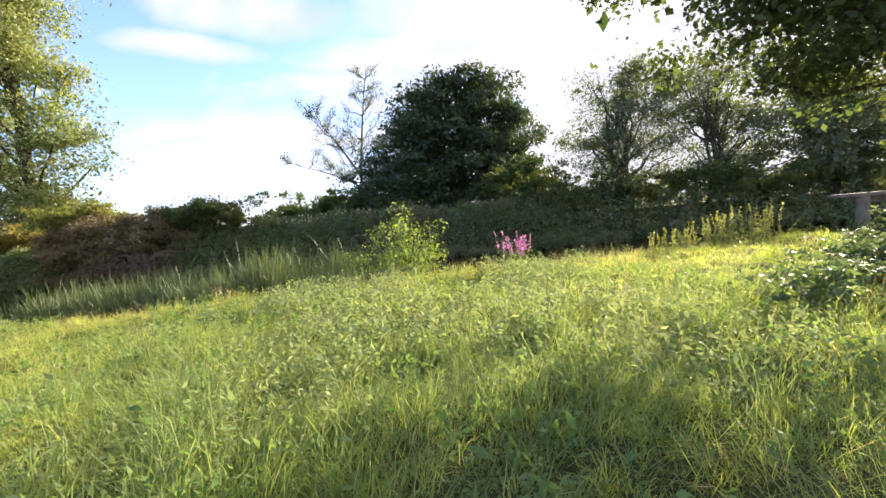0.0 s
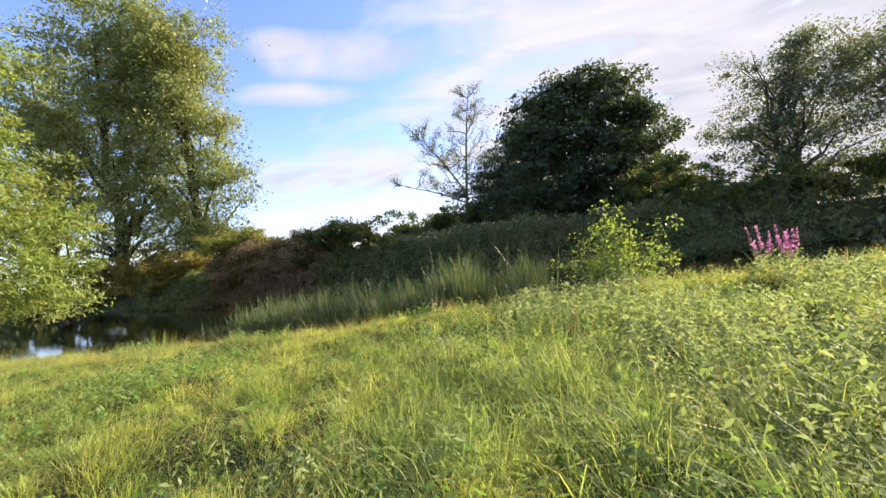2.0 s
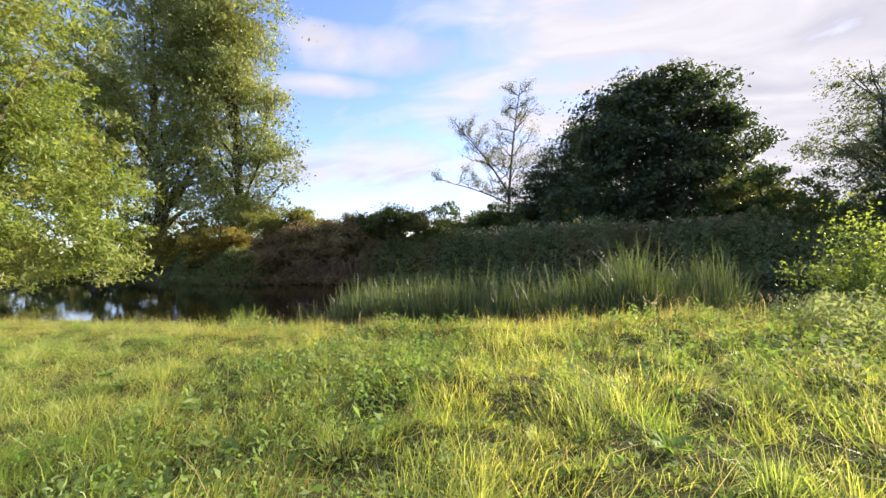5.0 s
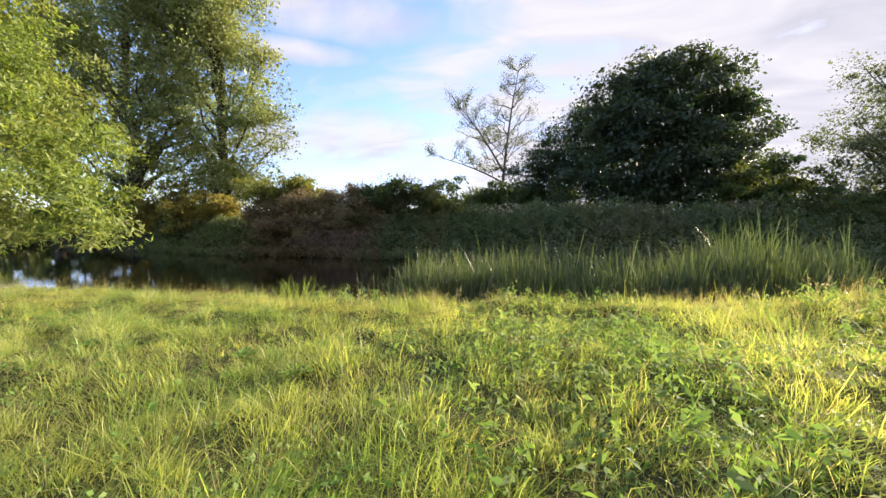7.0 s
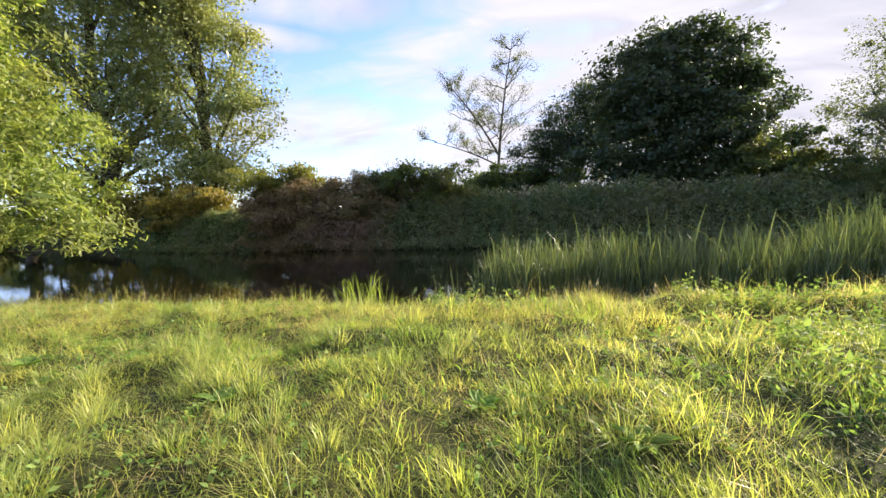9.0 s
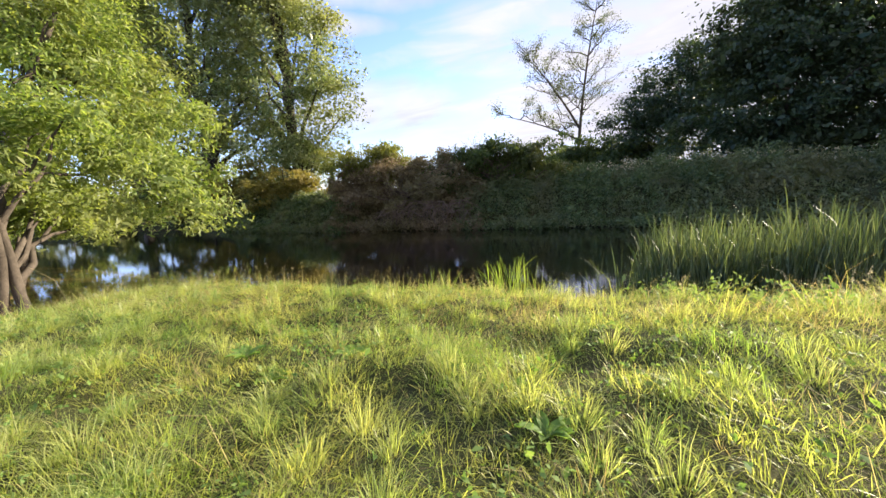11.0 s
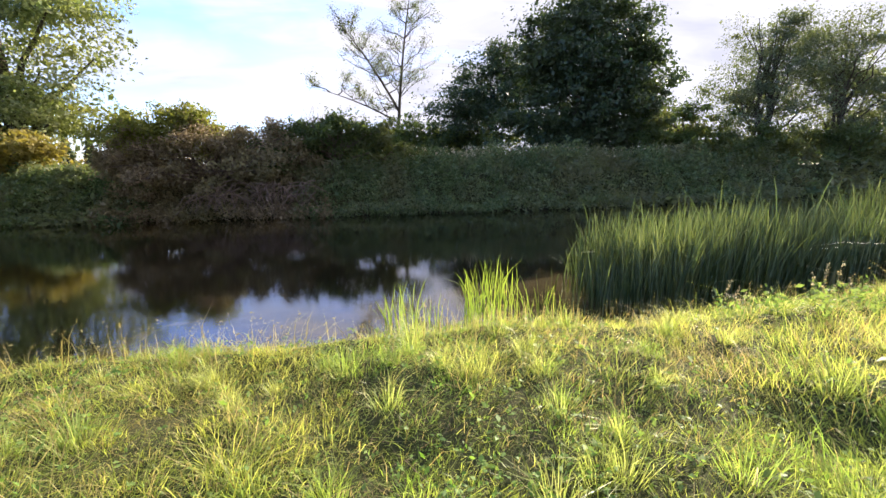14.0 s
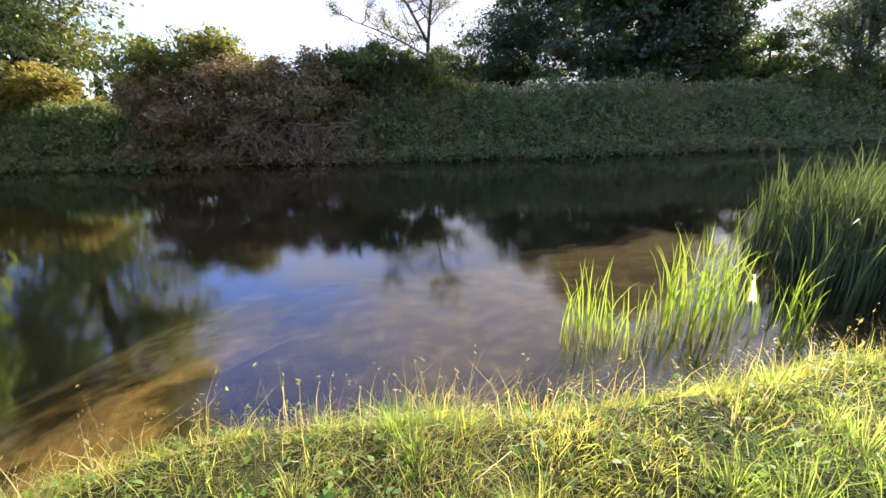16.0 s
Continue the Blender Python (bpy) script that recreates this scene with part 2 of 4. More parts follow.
M_WOOD = solid_material("weathered_wood", [(0.3, (0.13, 0.105, 0.08)), (0.7, (0.25, 0.21, 0.165))], 4.0, 0.85, 0.5, 60.0)
M_STEM = solid_material("green_stem", [(0.3, (0.10, 0.13, 0.05)), (0.7, (0.20, 0.20, 0.09))], 3.0, 0.7, 0.2, 40.0)


def ground_material():
    m, n, l = nodes_of("ground_soil_and_turf")
    turf = ramp(n, l, noise_tex(n, l, 0.9, 8.0, 0.62), [(0.25, (0.030, 0.036, 0.012)), (0.5, (0.050, 0.056, 0.020)), (0.75, (0.085, 0.078, 0.034))])
    sand = ramp(n, l, noise_tex(n, l, 6.0, 8.0, 0.7), [(0.3, (0.15, 0.11, 0.047)), (0.55, (0.26, 0.19, 0.083)), (0.8, (0.36, 0.28, 0.15))])
    weed = ramp(n, l, noise_tex(n, l, 0.9, 5.0, 0.6), [(0.47, (0.14, 0.13, 0.10)), (0.58, (0.92, 0.90, 0.86))])
    sand = mixc(n, l, 1.0, sand, weed, "MULTIPLY")
    # Near-black by depth, standing in for the light that deep water swallows.
    depth_murk = ramp(n, l, noise_tex(n, l, 1.5, 5.0), [(0.3, (0.006, 0.005, 0.004)), (0.7, (0.014, 0.011, 0.008))])
    tc, sep = n.new("ShaderNodeTexCoord"), n.new("ShaderNodeSeparateXYZ")
    l.new(tc.outputs["Object"], sep.inputs[0])

    def step(lo, hi):
        r = n.new("ShaderNodeMapRange")
        r.inputs["From Min"].default_value, r.inputs["From Max"].default_value = lo, hi
        l.new(sep.outputs["Z"], r.inputs["Value"])
        return r.outputs[0]

    beach = n.new("ShaderNodeMapRange")
    beach.inputs["From Min"].default_value, beach.inputs["From Max"].default_value = -22.6, -21.4
    l.new(sep.outputs["X"], beach.inputs["Value"])
    far = n.new("ShaderNodeMapRange")
    far.inputs["From Min"].default_value, far.inputs["From Max"].default_value = 13.0, 15.0
    l.new(sep.outputs["Y"], far.inputs["Value"])
    inland = n.new("ShaderNodeMath")
    inland.operation = "MAXIMUM"
    l.new(beach.outputs[0], inland.inputs[0])
    l.new(far.outputs[0], inland.inputs[1])
    # the sandy bed lies in the inlet; outside it the bed is dark mud
    inlet = n.new("ShaderNodeMapRange")
    inlet.inputs["From Min"].default_value, inlet.inputs["From Max"].default_value = -20.9, -21.7
    wavy = n.new("ShaderNodeMath")
    wavy.operation = "MULTIPLY_ADD"
    wavy.inputs[1].default_value = 2.4
    l.new(noise_tex(n, l, 0.8, 4.0), wavy.inputs[0])
    shore = n.new("ShaderNodeMath")
    shore.operation = "SUBTRACT"
    shore.inputs[1].default_value = 1.2
    l.new(sep.outputs["X"], wavy.inputs[2])
    l.new(wavy.outputs[0], shore.inputs[0])
    l.new(shore.outputs[0], inlet.inputs["Value"])
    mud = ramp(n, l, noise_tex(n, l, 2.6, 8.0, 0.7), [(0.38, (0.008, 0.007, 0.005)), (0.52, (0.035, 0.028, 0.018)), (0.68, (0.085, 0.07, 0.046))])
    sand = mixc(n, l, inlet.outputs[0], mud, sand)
    col = mixc(n, l, step(-2.2, -1.80), depth_murk, sand)
    low = mixc(n, l, step(-1.28, -1.12), col, turf)
    high = mixc(n, l, step(-0.72, -0.52), col, turf)
    col = mixc(n, l, inland.outputs[0], high, low)
    bs, out, bp = n.new("ShaderNodeBsdfPrincipled"), n.new("ShaderNodeOutputMaterial"), n.new("ShaderNodeBump")
    bs.inputs["Roughness"].default_value = 0.95
    bs.inputs["Specular IOR Level"].default_value = 0.15
    bp.inputs["Strength"].default_value, bp.inputs["Distance"].default_value = 0.6, 0.05
    l.new(noise_tex(n, l, 14.0, 6.0, 0.7), bp.inputs["Height"])
    l.new(bp.outputs[0], bs.inputs["Normal"])
    l.new(col, bs.inputs["Base Color"])
    l.new(bs.outputs[0], out.inputs[0])
    return m


def water_material():
    m, n, l = nodes_of("river_water")
    gl, tp, mx, fr, out = n.new("ShaderNodeBsdfGlossy"), n.new("ShaderNodeBsdfTransparent"), n.new("ShaderNodeMixShader"), n.new("ShaderNodeLayerWeight"), n.new("ShaderNodeOutputMaterial")
    bp, tc, mp, nz = n.new("ShaderNodeBump"), n.new("ShaderNodeTexCoord"), n.new("ShaderNodeMapping"), n.new("ShaderNodeTexNoise")
    mp.inputs["Scale"].default_value = (1.2, 3.2, 1.0)
    nz.inputs["Scale"].default_value, nz.inputs["Detail"].default_value = 4.2, 4.0
    l.new(tc.outputs["Object"], mp.inputs["Vector"])
    l.new(mp.outputs[0], nz.inputs["Vector"])
    bp.inputs["Strength"].default_value, bp.inputs["Distance"].default_value = 0.055, 0.02
    l.new(nz.outputs["Fac"], bp.inputs["Height"])
    l.new(bp.outputs[0], fr.inputs["Normal"])
    l.new(bp.outputs[0], gl.inputs["Normal"])
    gl.inputs["Roughness"].default_value = 0.01
    gl.inputs["Color"].default_value = (0.95, 0.96, 1.0, 1)
    tp.inputs["Color"].default_value = (0.93, 0.86, 0.66, 1)
    # reflection that grows towards grazing view, as on water
    fr.inputs["Blend"].default_value = 0.5
    power, scale = n.new("ShaderNodeMath"), n.new("ShaderNodeMath")
    power.operation, scale.operation = "POWER", "MULTIPLY_ADD"
    power.inputs[1].default_value, scale.inputs[1].default_value, scale.inputs[2].default_value = 3.5, 0.93, 0.07
    l.new(fr.outputs["Facing"], power.inputs[0])
    l.new(power.outputs[0], scale.inputs[0])
    l.new(scale.outputs[0], mx.inputs[0])
    l.new(tp.outputs[0], mx.inputs[1])
    l.new(gl.outputs[0], mx.inputs[2])
    l.new(mx.outputs[0], out.inputs[0])
    return m


M_GROUND, M_WATER = ground_material(), water_material()

# ---- geometry helpers ----
rng = np.random.default_rng(7)
WATER_Z = -1.26


def value_noise(x, y, seed=0):
    """Smooth noise from 0 to 1 on a unit grid."""
    xi, yi = np.floor(x).astype(np.int64), np.floor(y).astype(np.int64)
    u, v = x - xi, y - yi
    u, v = u * u * (3 - 2 * u), v * v * (3 - 2 * v)

    def corner(a, b):
        h = np.sin(a * 127.1 + b * 311.7 + seed * 74.7) * 43758.5453
        return h - np.floor(h)

    return (corner(xi, yi) * (1 - u) + corner(xi + 1, yi) * u) * (1 - v) + (corner(xi, yi + 1) * (1 - u) + corner(xi + 1, yi + 1) * u) * v


def smooth(lo, hi, v):
    t = np.clip((v - lo) / (hi - lo), 0, 1)
    return t * t * (3 - 2 * t)


# shore lines: x, y of the water's edge on the near and on the far side
NEAR_X = [-200, -60, -40, -31, -28.5, -26, -24.8, -23.8, -22.8, -21.8, -20.6, -14, -6, -3.2, -2.0, 2, 5, 9, 14, 30, 200]
NEAR_Y = [3, 16, 14, 11.5, 9.0, 6.8, 6.0, 6.9, 8.7, 9.7, 9.95, 9.8, 9.6, 10.0, 10.9, 10.7, 11.1, 12.0, 12.6, 12.0, -60]
FAR_X = [-200, -70, -52, -38, -31, -24, -15, -5, 5, 20, 40, 200]
FAR_Y = [46, 40, 37, 31.5, 29.3, 28.6, 27.4, 26.2, 26.0, 27.0, 27.5, 10]


def ground_z(x, y):
    x, y = np.asarray(x, float), np.asarray(y, float)
    near = np.interp(x, NEAR_X, NEAR_Y) + 0.35 * (value_noise(x * 0.7, y * 0 + 3.0, 4) - 0.5)
    far = np.interp(x, FAR_X, FAR_Y) + 0.8 * (value_noise(x * 0.5, y * 0 + 9.0, 5) - 0.5)
    top = np.interp(x, [-30, -24, -21.5, -18, -14, -11, -4, 2, 12], [-0.55, -0.46, -0.32, -0.31, -0.20, -0.16, -0.03, 0.0, 0.05])
    rough = smooth(60, 20, np.hypot(x + 8, y - 4))
    bumps = 0.13 * (value_noise(x * 0.8, y * 0.8, 1) - 0.5) + 0.15 * (value_noise(x * 1.9, y * 1.9, 2) - 0.5) + 0.09 * (value_noise(x * 3.4, y * 3.4, 3) - 0.5)
    top = top + bumps * rough * np.interp(near - y, [0.3, 1.6], [0.45, 1.0]) + 0.05 * smooth(-4, 4, y - 4) * smooth(-14, 0, x)
    width = np.interp(x, [-27, -25.2, -23.2, -21, -16.4, -14.6, -9, -5], [1.5, 3.0, 1.1, 0.65, 0.8, 1.7, 1.7, 1.1])
    bed = WATER_Z - 0.10 - 0.45 * smooth(0.0, np.interp(x, [-27, -20, -12], [6.0, 5.5, 2.5]), y - near) - 0.9 * smooth(4, 9, y - near) + 0.05 * (value_noise(x * 1.3, y * 1.3, 8) - 0.5)
    z = top + (bed - top) * smooth(-width, 0.25, y - near)
    bank = 0.85 + 0.7 * smooth(0, 25, y - far - 2) + 0.4 * (value_noise(x * 0.15, y * 0.15, 6) - 0.5) + 5.5 * smooth(10, 70, y - far) * smooth(-45, -20, x) * (1 - 0.9 * smooth(-2, 14, x))
    return z + (bank - z) * smooth(-0.6, 3.0, y - far)


def mesh_np(name, verts, quads=None, tris=None):
    me = bpy.data.meshes.new(name)
    verts = np.asarray(verts, np.float32)
    q = np.zeros((0, 4), np.int32) if quads is None else np.asarray(quads, np.int32)
    t = np.zeros((0, 3), np.int32) if tris is None else np.asarray(tris, np.int32)
    me.vertices.add(len(verts))
    me.vertices.foreach_set("co", verts.ravel())
    loops = np.concatenate([q.ravel(), t.ravel()])
    me.loops.add(len(loops))
    me.loops.foreach_set("vertex_index", loops)
    me.polygons.add(len(q) + len(t))
    me.polygons.foreach_set("loop_start", np.concatenate([np.arange(len(q)) * 4, len(q) * 4 + np.arange(len(t)) * 3]).astype(np.int32))
    me.update(calc_edges=True)
    return me


def put(name, me, material, parent=None, label="", flat=False):
    me.materials.clear()
    me.materials.append(material)
    if not flat:
        me.polygons.foreach_set("use_smooth", np.ones(len(me.polygons), bool))
    ob = new(name, me)
    if parent is not None:
        ob.parent = parent
    if label:
        tagged(ob, label)
    return ob


def part(name, bm, material, parent, label=""):
    me = bpy.data.meshes.new(name)
    bm.to_mesh(me)
    bm.free()
    return put(name, me, material, parent, label, True)


def thing(name, x, y, z, label, category, group=""):
    ob = new(name)
    ob.location = (x, y, z)
    ob.empty_display_size = 0.3
    return tagged(ob, label, category, group)


def unit(v):
    return v / np.maximum(np.linalg.norm(v, axis=-1, keepdims=True), 1e-9)


def leaves(centres, size, aspect=0.5, up=0.4, spread=0.35, outward=None):
    """Folded diamond leaves at the centres: verts and quads."""
    n = len(centres)
    nrm = rng.normal(size=(n, 3))
    nrm[:, 2] += up * 2
    if outward is not None:
        nrm += outward
    nrm = unit(nrm)
    d = unit(np.cross(nrm, rng.normal(size=(n, 3))))
    s = np.cross(nrm, d)
    L = (size * rng.lognormal(0, spread, n))[:, None]
    c = np.asarray(centres)
    v = np.stack([c - d * L * 0.5, c + s * L * aspect * 0.5 + nrm * L * 0.10, c + d * L * 0.5, c - s * L * aspect * 0.5 + nrm * L * 0.10], 1)
    return v.reshape(-1, 3), np.arange(n * 4).reshape(n, 4)


def blades(base, height, width, lean, bend=0.5, spread=0.35, angle=None):
    """Grass blades: two joints and a tip each. lean: how far a blade falls over, of its height."""
    n = len(base)
    a = rng.uniform(0, 2 * np.pi, n) if angle is None else angle
    d = np.stack([np.cos(a), np.sin(a), np.zeros(n)], 1)
    a2 = rng.uniform(0, 2 * np.pi, n)
    s = np.stack([np.cos(a2), np.sin(a2), np.zeros(n)], 1) * (width * rng.uniform(0.7, 1.3, n))[:, None] * 0.5
    h = (height * rng.lognormal(0, spread, n))[:, None]
    ln = (lean * rng.uniform(0.3, 1.5, n))[:, None]
    z = np.array([0, 0, 1.0])
    mid = base + z * h * 0.58 + d * h * ln * 0.30
    tip = base + z * h * (1 - 0.25 * ln) + d * h * ln * (0.5 + bend)
    v = np.stack([base - s, base + s, mid - s * 0.8, mid + s * 0.8, tip], 1).reshape(-1, 3)
    i = np.arange(n)[:, None] * 5
    return v, i + np.array([0, 1, 3, 2]), i + np.array([2, 3, 4])


def tube(points, radii, sides=7):
    p, r = np.asarray(points, float), np.asarray(radii, float)
    k = len(p)
    d = unit(np.gradient(p, axis=0))
    ref = np.where(np.abs(d[:, 2:3]) > 0.9, np.array([[1.0, 0, 0]]), np.array([[0, 0, 1.0]]))
    s = unit(np.cross(d, ref))
    u = np.cross(s, d)
    a = np.linspace(0, 2 * np.pi, sides, endpoint=False)
    ring = p[:, None] + r[:, None, None] * (s[:, None] * np.cos(a)[None, :, None] + u[:, None] * np.sin(a)[None, :, None])
    q = []
    for i in range(k - 1):
        for j in range(sides):
            q.append((i * sides + j, i * sides + (j + 1) % sides, (i + 1) * sides + (j + 1) % sides, (i + 1) * sides + j))
    return ring.reshape(-1, 3), np.array(q)


def merge(pieces):
    vs, qs, off = [], [], 0
    for v, q in pieces:
        vs.append(v)
        qs.append(q + off)
        off += len(v)
    return np.concatenate(vs), np.concatenate(qs)


def wander(a, b, k=6, amount=0.08, sag=0.0):
    a, b = np.asarray(a, float), np.asarray(b, float)
    t = np.linspace(0, 1, k)[:, None]
    L = np.linalg.norm(b - a)
    w = rng.normal(size=(k, 3)) * amount * L * np.sin(t * np.pi)
    p = a + (b - a) * t + w * 0.5
    p[:, 2] += sag * L * np.sin(t[:, 0] * np.pi)
    return p


def crown_clumps(lobes, n, shell=0.55, gather=4):
    """Centres of leaf clumps, gathered on boughs that spread through the lobes (cx, cy, cz, rx, ry, rz)."""
    boughs = max(8, n // gather)
    vol = np.array([l[3] * l[4] * l[5] for l in lobes]) ** 0.8
    pick = rng.choice(len(lobes), boughs, p=vol / vol.sum())
    d = unit(rng.normal(size=(boughs, 3)))
    r = rng.uniform(0, 1, boughs) ** (1 - shell)
    L = np.array(lobes)[pick]
    b = L[:, :3] + d * r[:, None] * L[:, 3:] * rng.uniform(0.78, 1.06, (boughs, 1))
    own = rng.integers(0, boughs, n)
    size = L[own, 3:].mean(1, keepdims=True) * 0.055 * gather
    c = b[own] + unit(rng.normal(size=(n, 3))) * (rng.uniform(0, 1, (n, 1)) ** 0.5) * 1.8 * size * np.array([1.15, 1.15, 0.62])
    return c, d[own]


def crown_mesh(name, lobes, clumps, per, radius, size, shell=0.55, flat=0.6, aspect=0.55, up=0.4, gather=4):
    c, d = crown_clumps(lobes, clumps, shell, gather)
    rad = radius * rng.lognormal(0, 0.35, clumps)
    off = unit(rng.normal(size=(clumps, per, 3))) * (rng.uniform(0, 1, (clumps, per, 1)) ** 0.5) * 1.9 * rad[:, None, None] * np.array([1, 1, flat]) * 0.6
    pts = (c[:, None] + off).reshape(-1, 3)
    out = np.repeat(d, per, 0) * 0.6
    v, q = leaves(pts, size, aspect, up, 0.35, out)
    return mesh_np(name, v, q), c


def tree(name, label, x, y, height, lobes, leaf, bark, trunk_r, clumps, per, clump_r, size, group="", lean=(0, 0), limbs=9, shell=0.55, flat=0.6, fork=0.35, stems=1, z=None, category="tree", gather=4, aspect=0.55):
    """A tapered trunk with limbs that reach into the crown's clumps. Lobes are relative to the tree's foot."""
    z0 = float(ground_z(x, y)) - 0.05 if z is None else z
    root = thing(name, x, y, z0, label, category, group)
    me, c = crown_mesh("crown", lobes, clumps, per, clump_r, size, shell, flat, aspect, gather=gather)
    put("crown", me, leaf, root)
    for s in range(stems):
        foot = np.array([rng.normal() * trunk_r * 1.6 * (stems > 1), rng.normal() * trunk_r * 1.6 * (stems > 1), -0.2])
        top = np.array([lean[0] + rng.normal() * height * 0.08 * (stems > 1), lean[1], height * 0.86])
        pts = wander(foot, top, 9, 0.025)
        v, q = tube(pts, trunk_r * np.linspace(1.15, 0.12, 9) / (1 + 0.4 * (stems > 1)), 10)
        put("trunk", mesh_np("trunk", v, q), bark, root)
        ok = np.where(c[:, 2] > height * fork * 0.8)[0]
        far = ok[rng.permutation(len(ok))[:limbs]]
        for i in far:
            t = np.clip((c[i, 2] / height - 0.12) * rng.uniform(0.65, 0.95), fork * 0.6, 0.85)
            k = t * 8
            a = pts[int(k)] + (pts[min(int(k) + 1, 8)] - pts[int(k)]) * (k - int(k))
            w = wander(a, c[i], 6, 0.07, 0.05)
            r0 = trunk_r * (1 - t) * 0.55 + 0.02
            v, q = tube(w, np.linspace(r0, 0.012 + r0 * 0.12, 6), 6)
            put("limb", mesh_np("limb", v, q), bark, root)
    return root


# ---- ground and river ----
gx = np.concatenate([[-1500, -800, -400, -250, -150, -110], np.arange(-85, -32, 2.0), np.arange(-32, -24, 0.5), np.arange(-24, 12, 0.16), np.arange(12, 30, 0.8), np.arange(30, 90, 4), [110, 150, 250, 400, 800, 1500]])
gy = np.concatenate([[-1500, -600, -200, -80, -40, -20, -12, -8, -6, -4.5], np.arange(-3.5, 13.5, 0.16), np.arange(13.5, 34, 0.55), np.arange(34, 70, 2.0), [75, 85, 100, 130, 180, 260, 400, 700, 1500]])
X, Y = np.meshgrid(gx, gy)
Z = ground_z(X, Y)
nx, ny = len(gx), len(gy)
ii = (np.arange(ny - 1)[:, None] * nx + np.arange(nx - 1)[None]).ravel()
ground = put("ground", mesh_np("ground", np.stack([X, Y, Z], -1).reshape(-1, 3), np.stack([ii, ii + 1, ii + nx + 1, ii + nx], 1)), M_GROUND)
tagged(ground, "grassy meadow soil with a low muddy river bank", "ground", kind="structure")

wx, wy = np.linspace(-220, 220, 45), np.linspace(-70, 60, 27)
WX, WY = np.meshgrid(wx, wy)
ii = (np.arange(26)[:, None] * 45 + np.arange(44)[None]).ravel()
water = put("water", mesh_np("water", np.stack([WX, WY, np.full_like(WX, WATER_Z)], -1).reshape(-1, 3), np.stack([ii, ii + 1, ii + 46, ii + 45], 1)), M_WATER)
tagged(water, "dark calm river water with faint ripples", "river", kind="structure")

# ---- far bank: trees ----
tree("broad_dark_tree", "broad dense dark green tree on the far bank", 2.6, 37, 15, [(0, 0, 4.5, 8.2, 5.5, 4.2), (-0.8, 0, 8.0, 7.2, 5, 3.8), (-0.6, 0, 11.0, 5.4, 4, 3.0), (2.0, 0, 11.4, 4.2, 3.5, 2.6), (4.4, 0, 7.6, 4.2, 4, 2.8), (-4.8, 0, 3.2, 4.6, 4, 3.2), (0.4, 0, 12.8, 3.4, 2.4, 1.6), (5.0, 0, 9.4, 2.2, 2, 1.0), (4.6, 0, 4.6, 4.0, 3, 2.8), (0, 0, 7.0, 7.0, 3.0, 5.6), (-0.5, -1, 1.8, 8.2, 3, 2.2), (-4.2, 0, 9.4, 3.2, 3, 2.8), (-2.6, 0, 11.8, 2.8, 3, 2.0), (5.5, -1, 2.0, 4.5, 3, 2.2)], M_DARKTREE, M_BARK, 0.45, 1350, 66, 0.95, 0.26, limbs=14, shell=0.6, flat=0.55, gather=1)
tree("broad_dark_tree", "dark green tree that slopes down beside a broader one", -3.4, 45, 10.5, [(0.4, 0, 6.6, 5.0, 4, 3.8), (2.0, 0, 9.6, 3.6, 3, 2.4), (-3.4, 0, 4.4, 4.4, 3.5, 3.2)], M_DARKTREE, M_BARK, 0.3, 400, 90, 1.2, 0.22, limbs=8, shell=0.6, flat=0.55, gather=1)
tree("hawthorn_bush", "rounded mid-green bush below a dark tree", 7.4, 31.6, 5.3, [(0, 0, 2.6, 3.0, 2.6, 2.6), (2.0, -0.5, 1.6, 2.4, 2.2, 1.9), (-1.6, -0.5, 1.4, 2.2, 2, 1.7)], M_BUSH, M_BARK, 0.16, 190, 90, 0.62, 0.20, limbs=8, shell=0.7, category="bush")
tree("grey_willow", "tall airy grey-green willow on the far bank", 15.5, 32, 13, [(0, 0, 7.6, 4.2, 3.4, 5), (-1.6, 0, 5, 3.6, 3, 3.6), (1.0, 0, 10.6, 2.8, 2.6, 2.6), (2.4, 0, 5.5, 3.4, 3, 3.6), (0, 0, 3, 3.8, 3, 2)], M_GREY, M_BARK, 0.2, 420, 80, 0.95, 0.15, "far willows", limbs=16, shell=0.45, stems=3, gather=2, fork=0.15)
tree("grey_willow", "tall airy grey-green willow beside another willow", 22.5, 31.5, 13.5, [(0, 0, 7.6, 4.4, 3.6, 5), (-1.8, 0, 10, 3.0, 3, 2.8), (2.6, 0, 5.6, 3.6, 3, 3.6), (0, 0, 3, 4, 3, 2)], M_GREY, M_BARK, 0.2, 400, 75, 0.95, 0.15, "far willows", limbs=16, shell=0.45, stems=3, gather=2, fork=0.15)
tree("grey_willow", "grey-green willow in a shady river bend", 32, 31, 13, [(0, 0, 7, 6, 4, 5), (-3, 0, 4.6, 4, 3, 3.5), (4, 0, 6, 4, 4, 4)], M_GREY, M_BARK, 0.3, 300, 70, 0.95, 0.26, "far willows", limbs=8, shell=0.55)
tree("round_bush", "dark green rounded bush under the willows", 13, 30.5, 4, [(0, 0, 1.6, 3.4, 2.2, 1.9), (3.5, 0, 1.4, 3, 2, 1.6)], M_BUSH, M_BARK, 0.1, 150, 85, 0.6, 0.19, "bank bushes", limbs=5, category="bush")
tree("round_bush", "dark green rounded bush under the willows", 22, 29.8, 4, [(0, 0, 1.7, 4.4, 2.2, 1.9), (5, 0.5, 1.9, 4, 2, 2.0), (10, 1, 2, 4, 2.4, 2.4)], M_BUSH, M_BARK, 0.1, 240, 85, 0.7, 0.21, "bank bushes", limbs=5, category="bush")


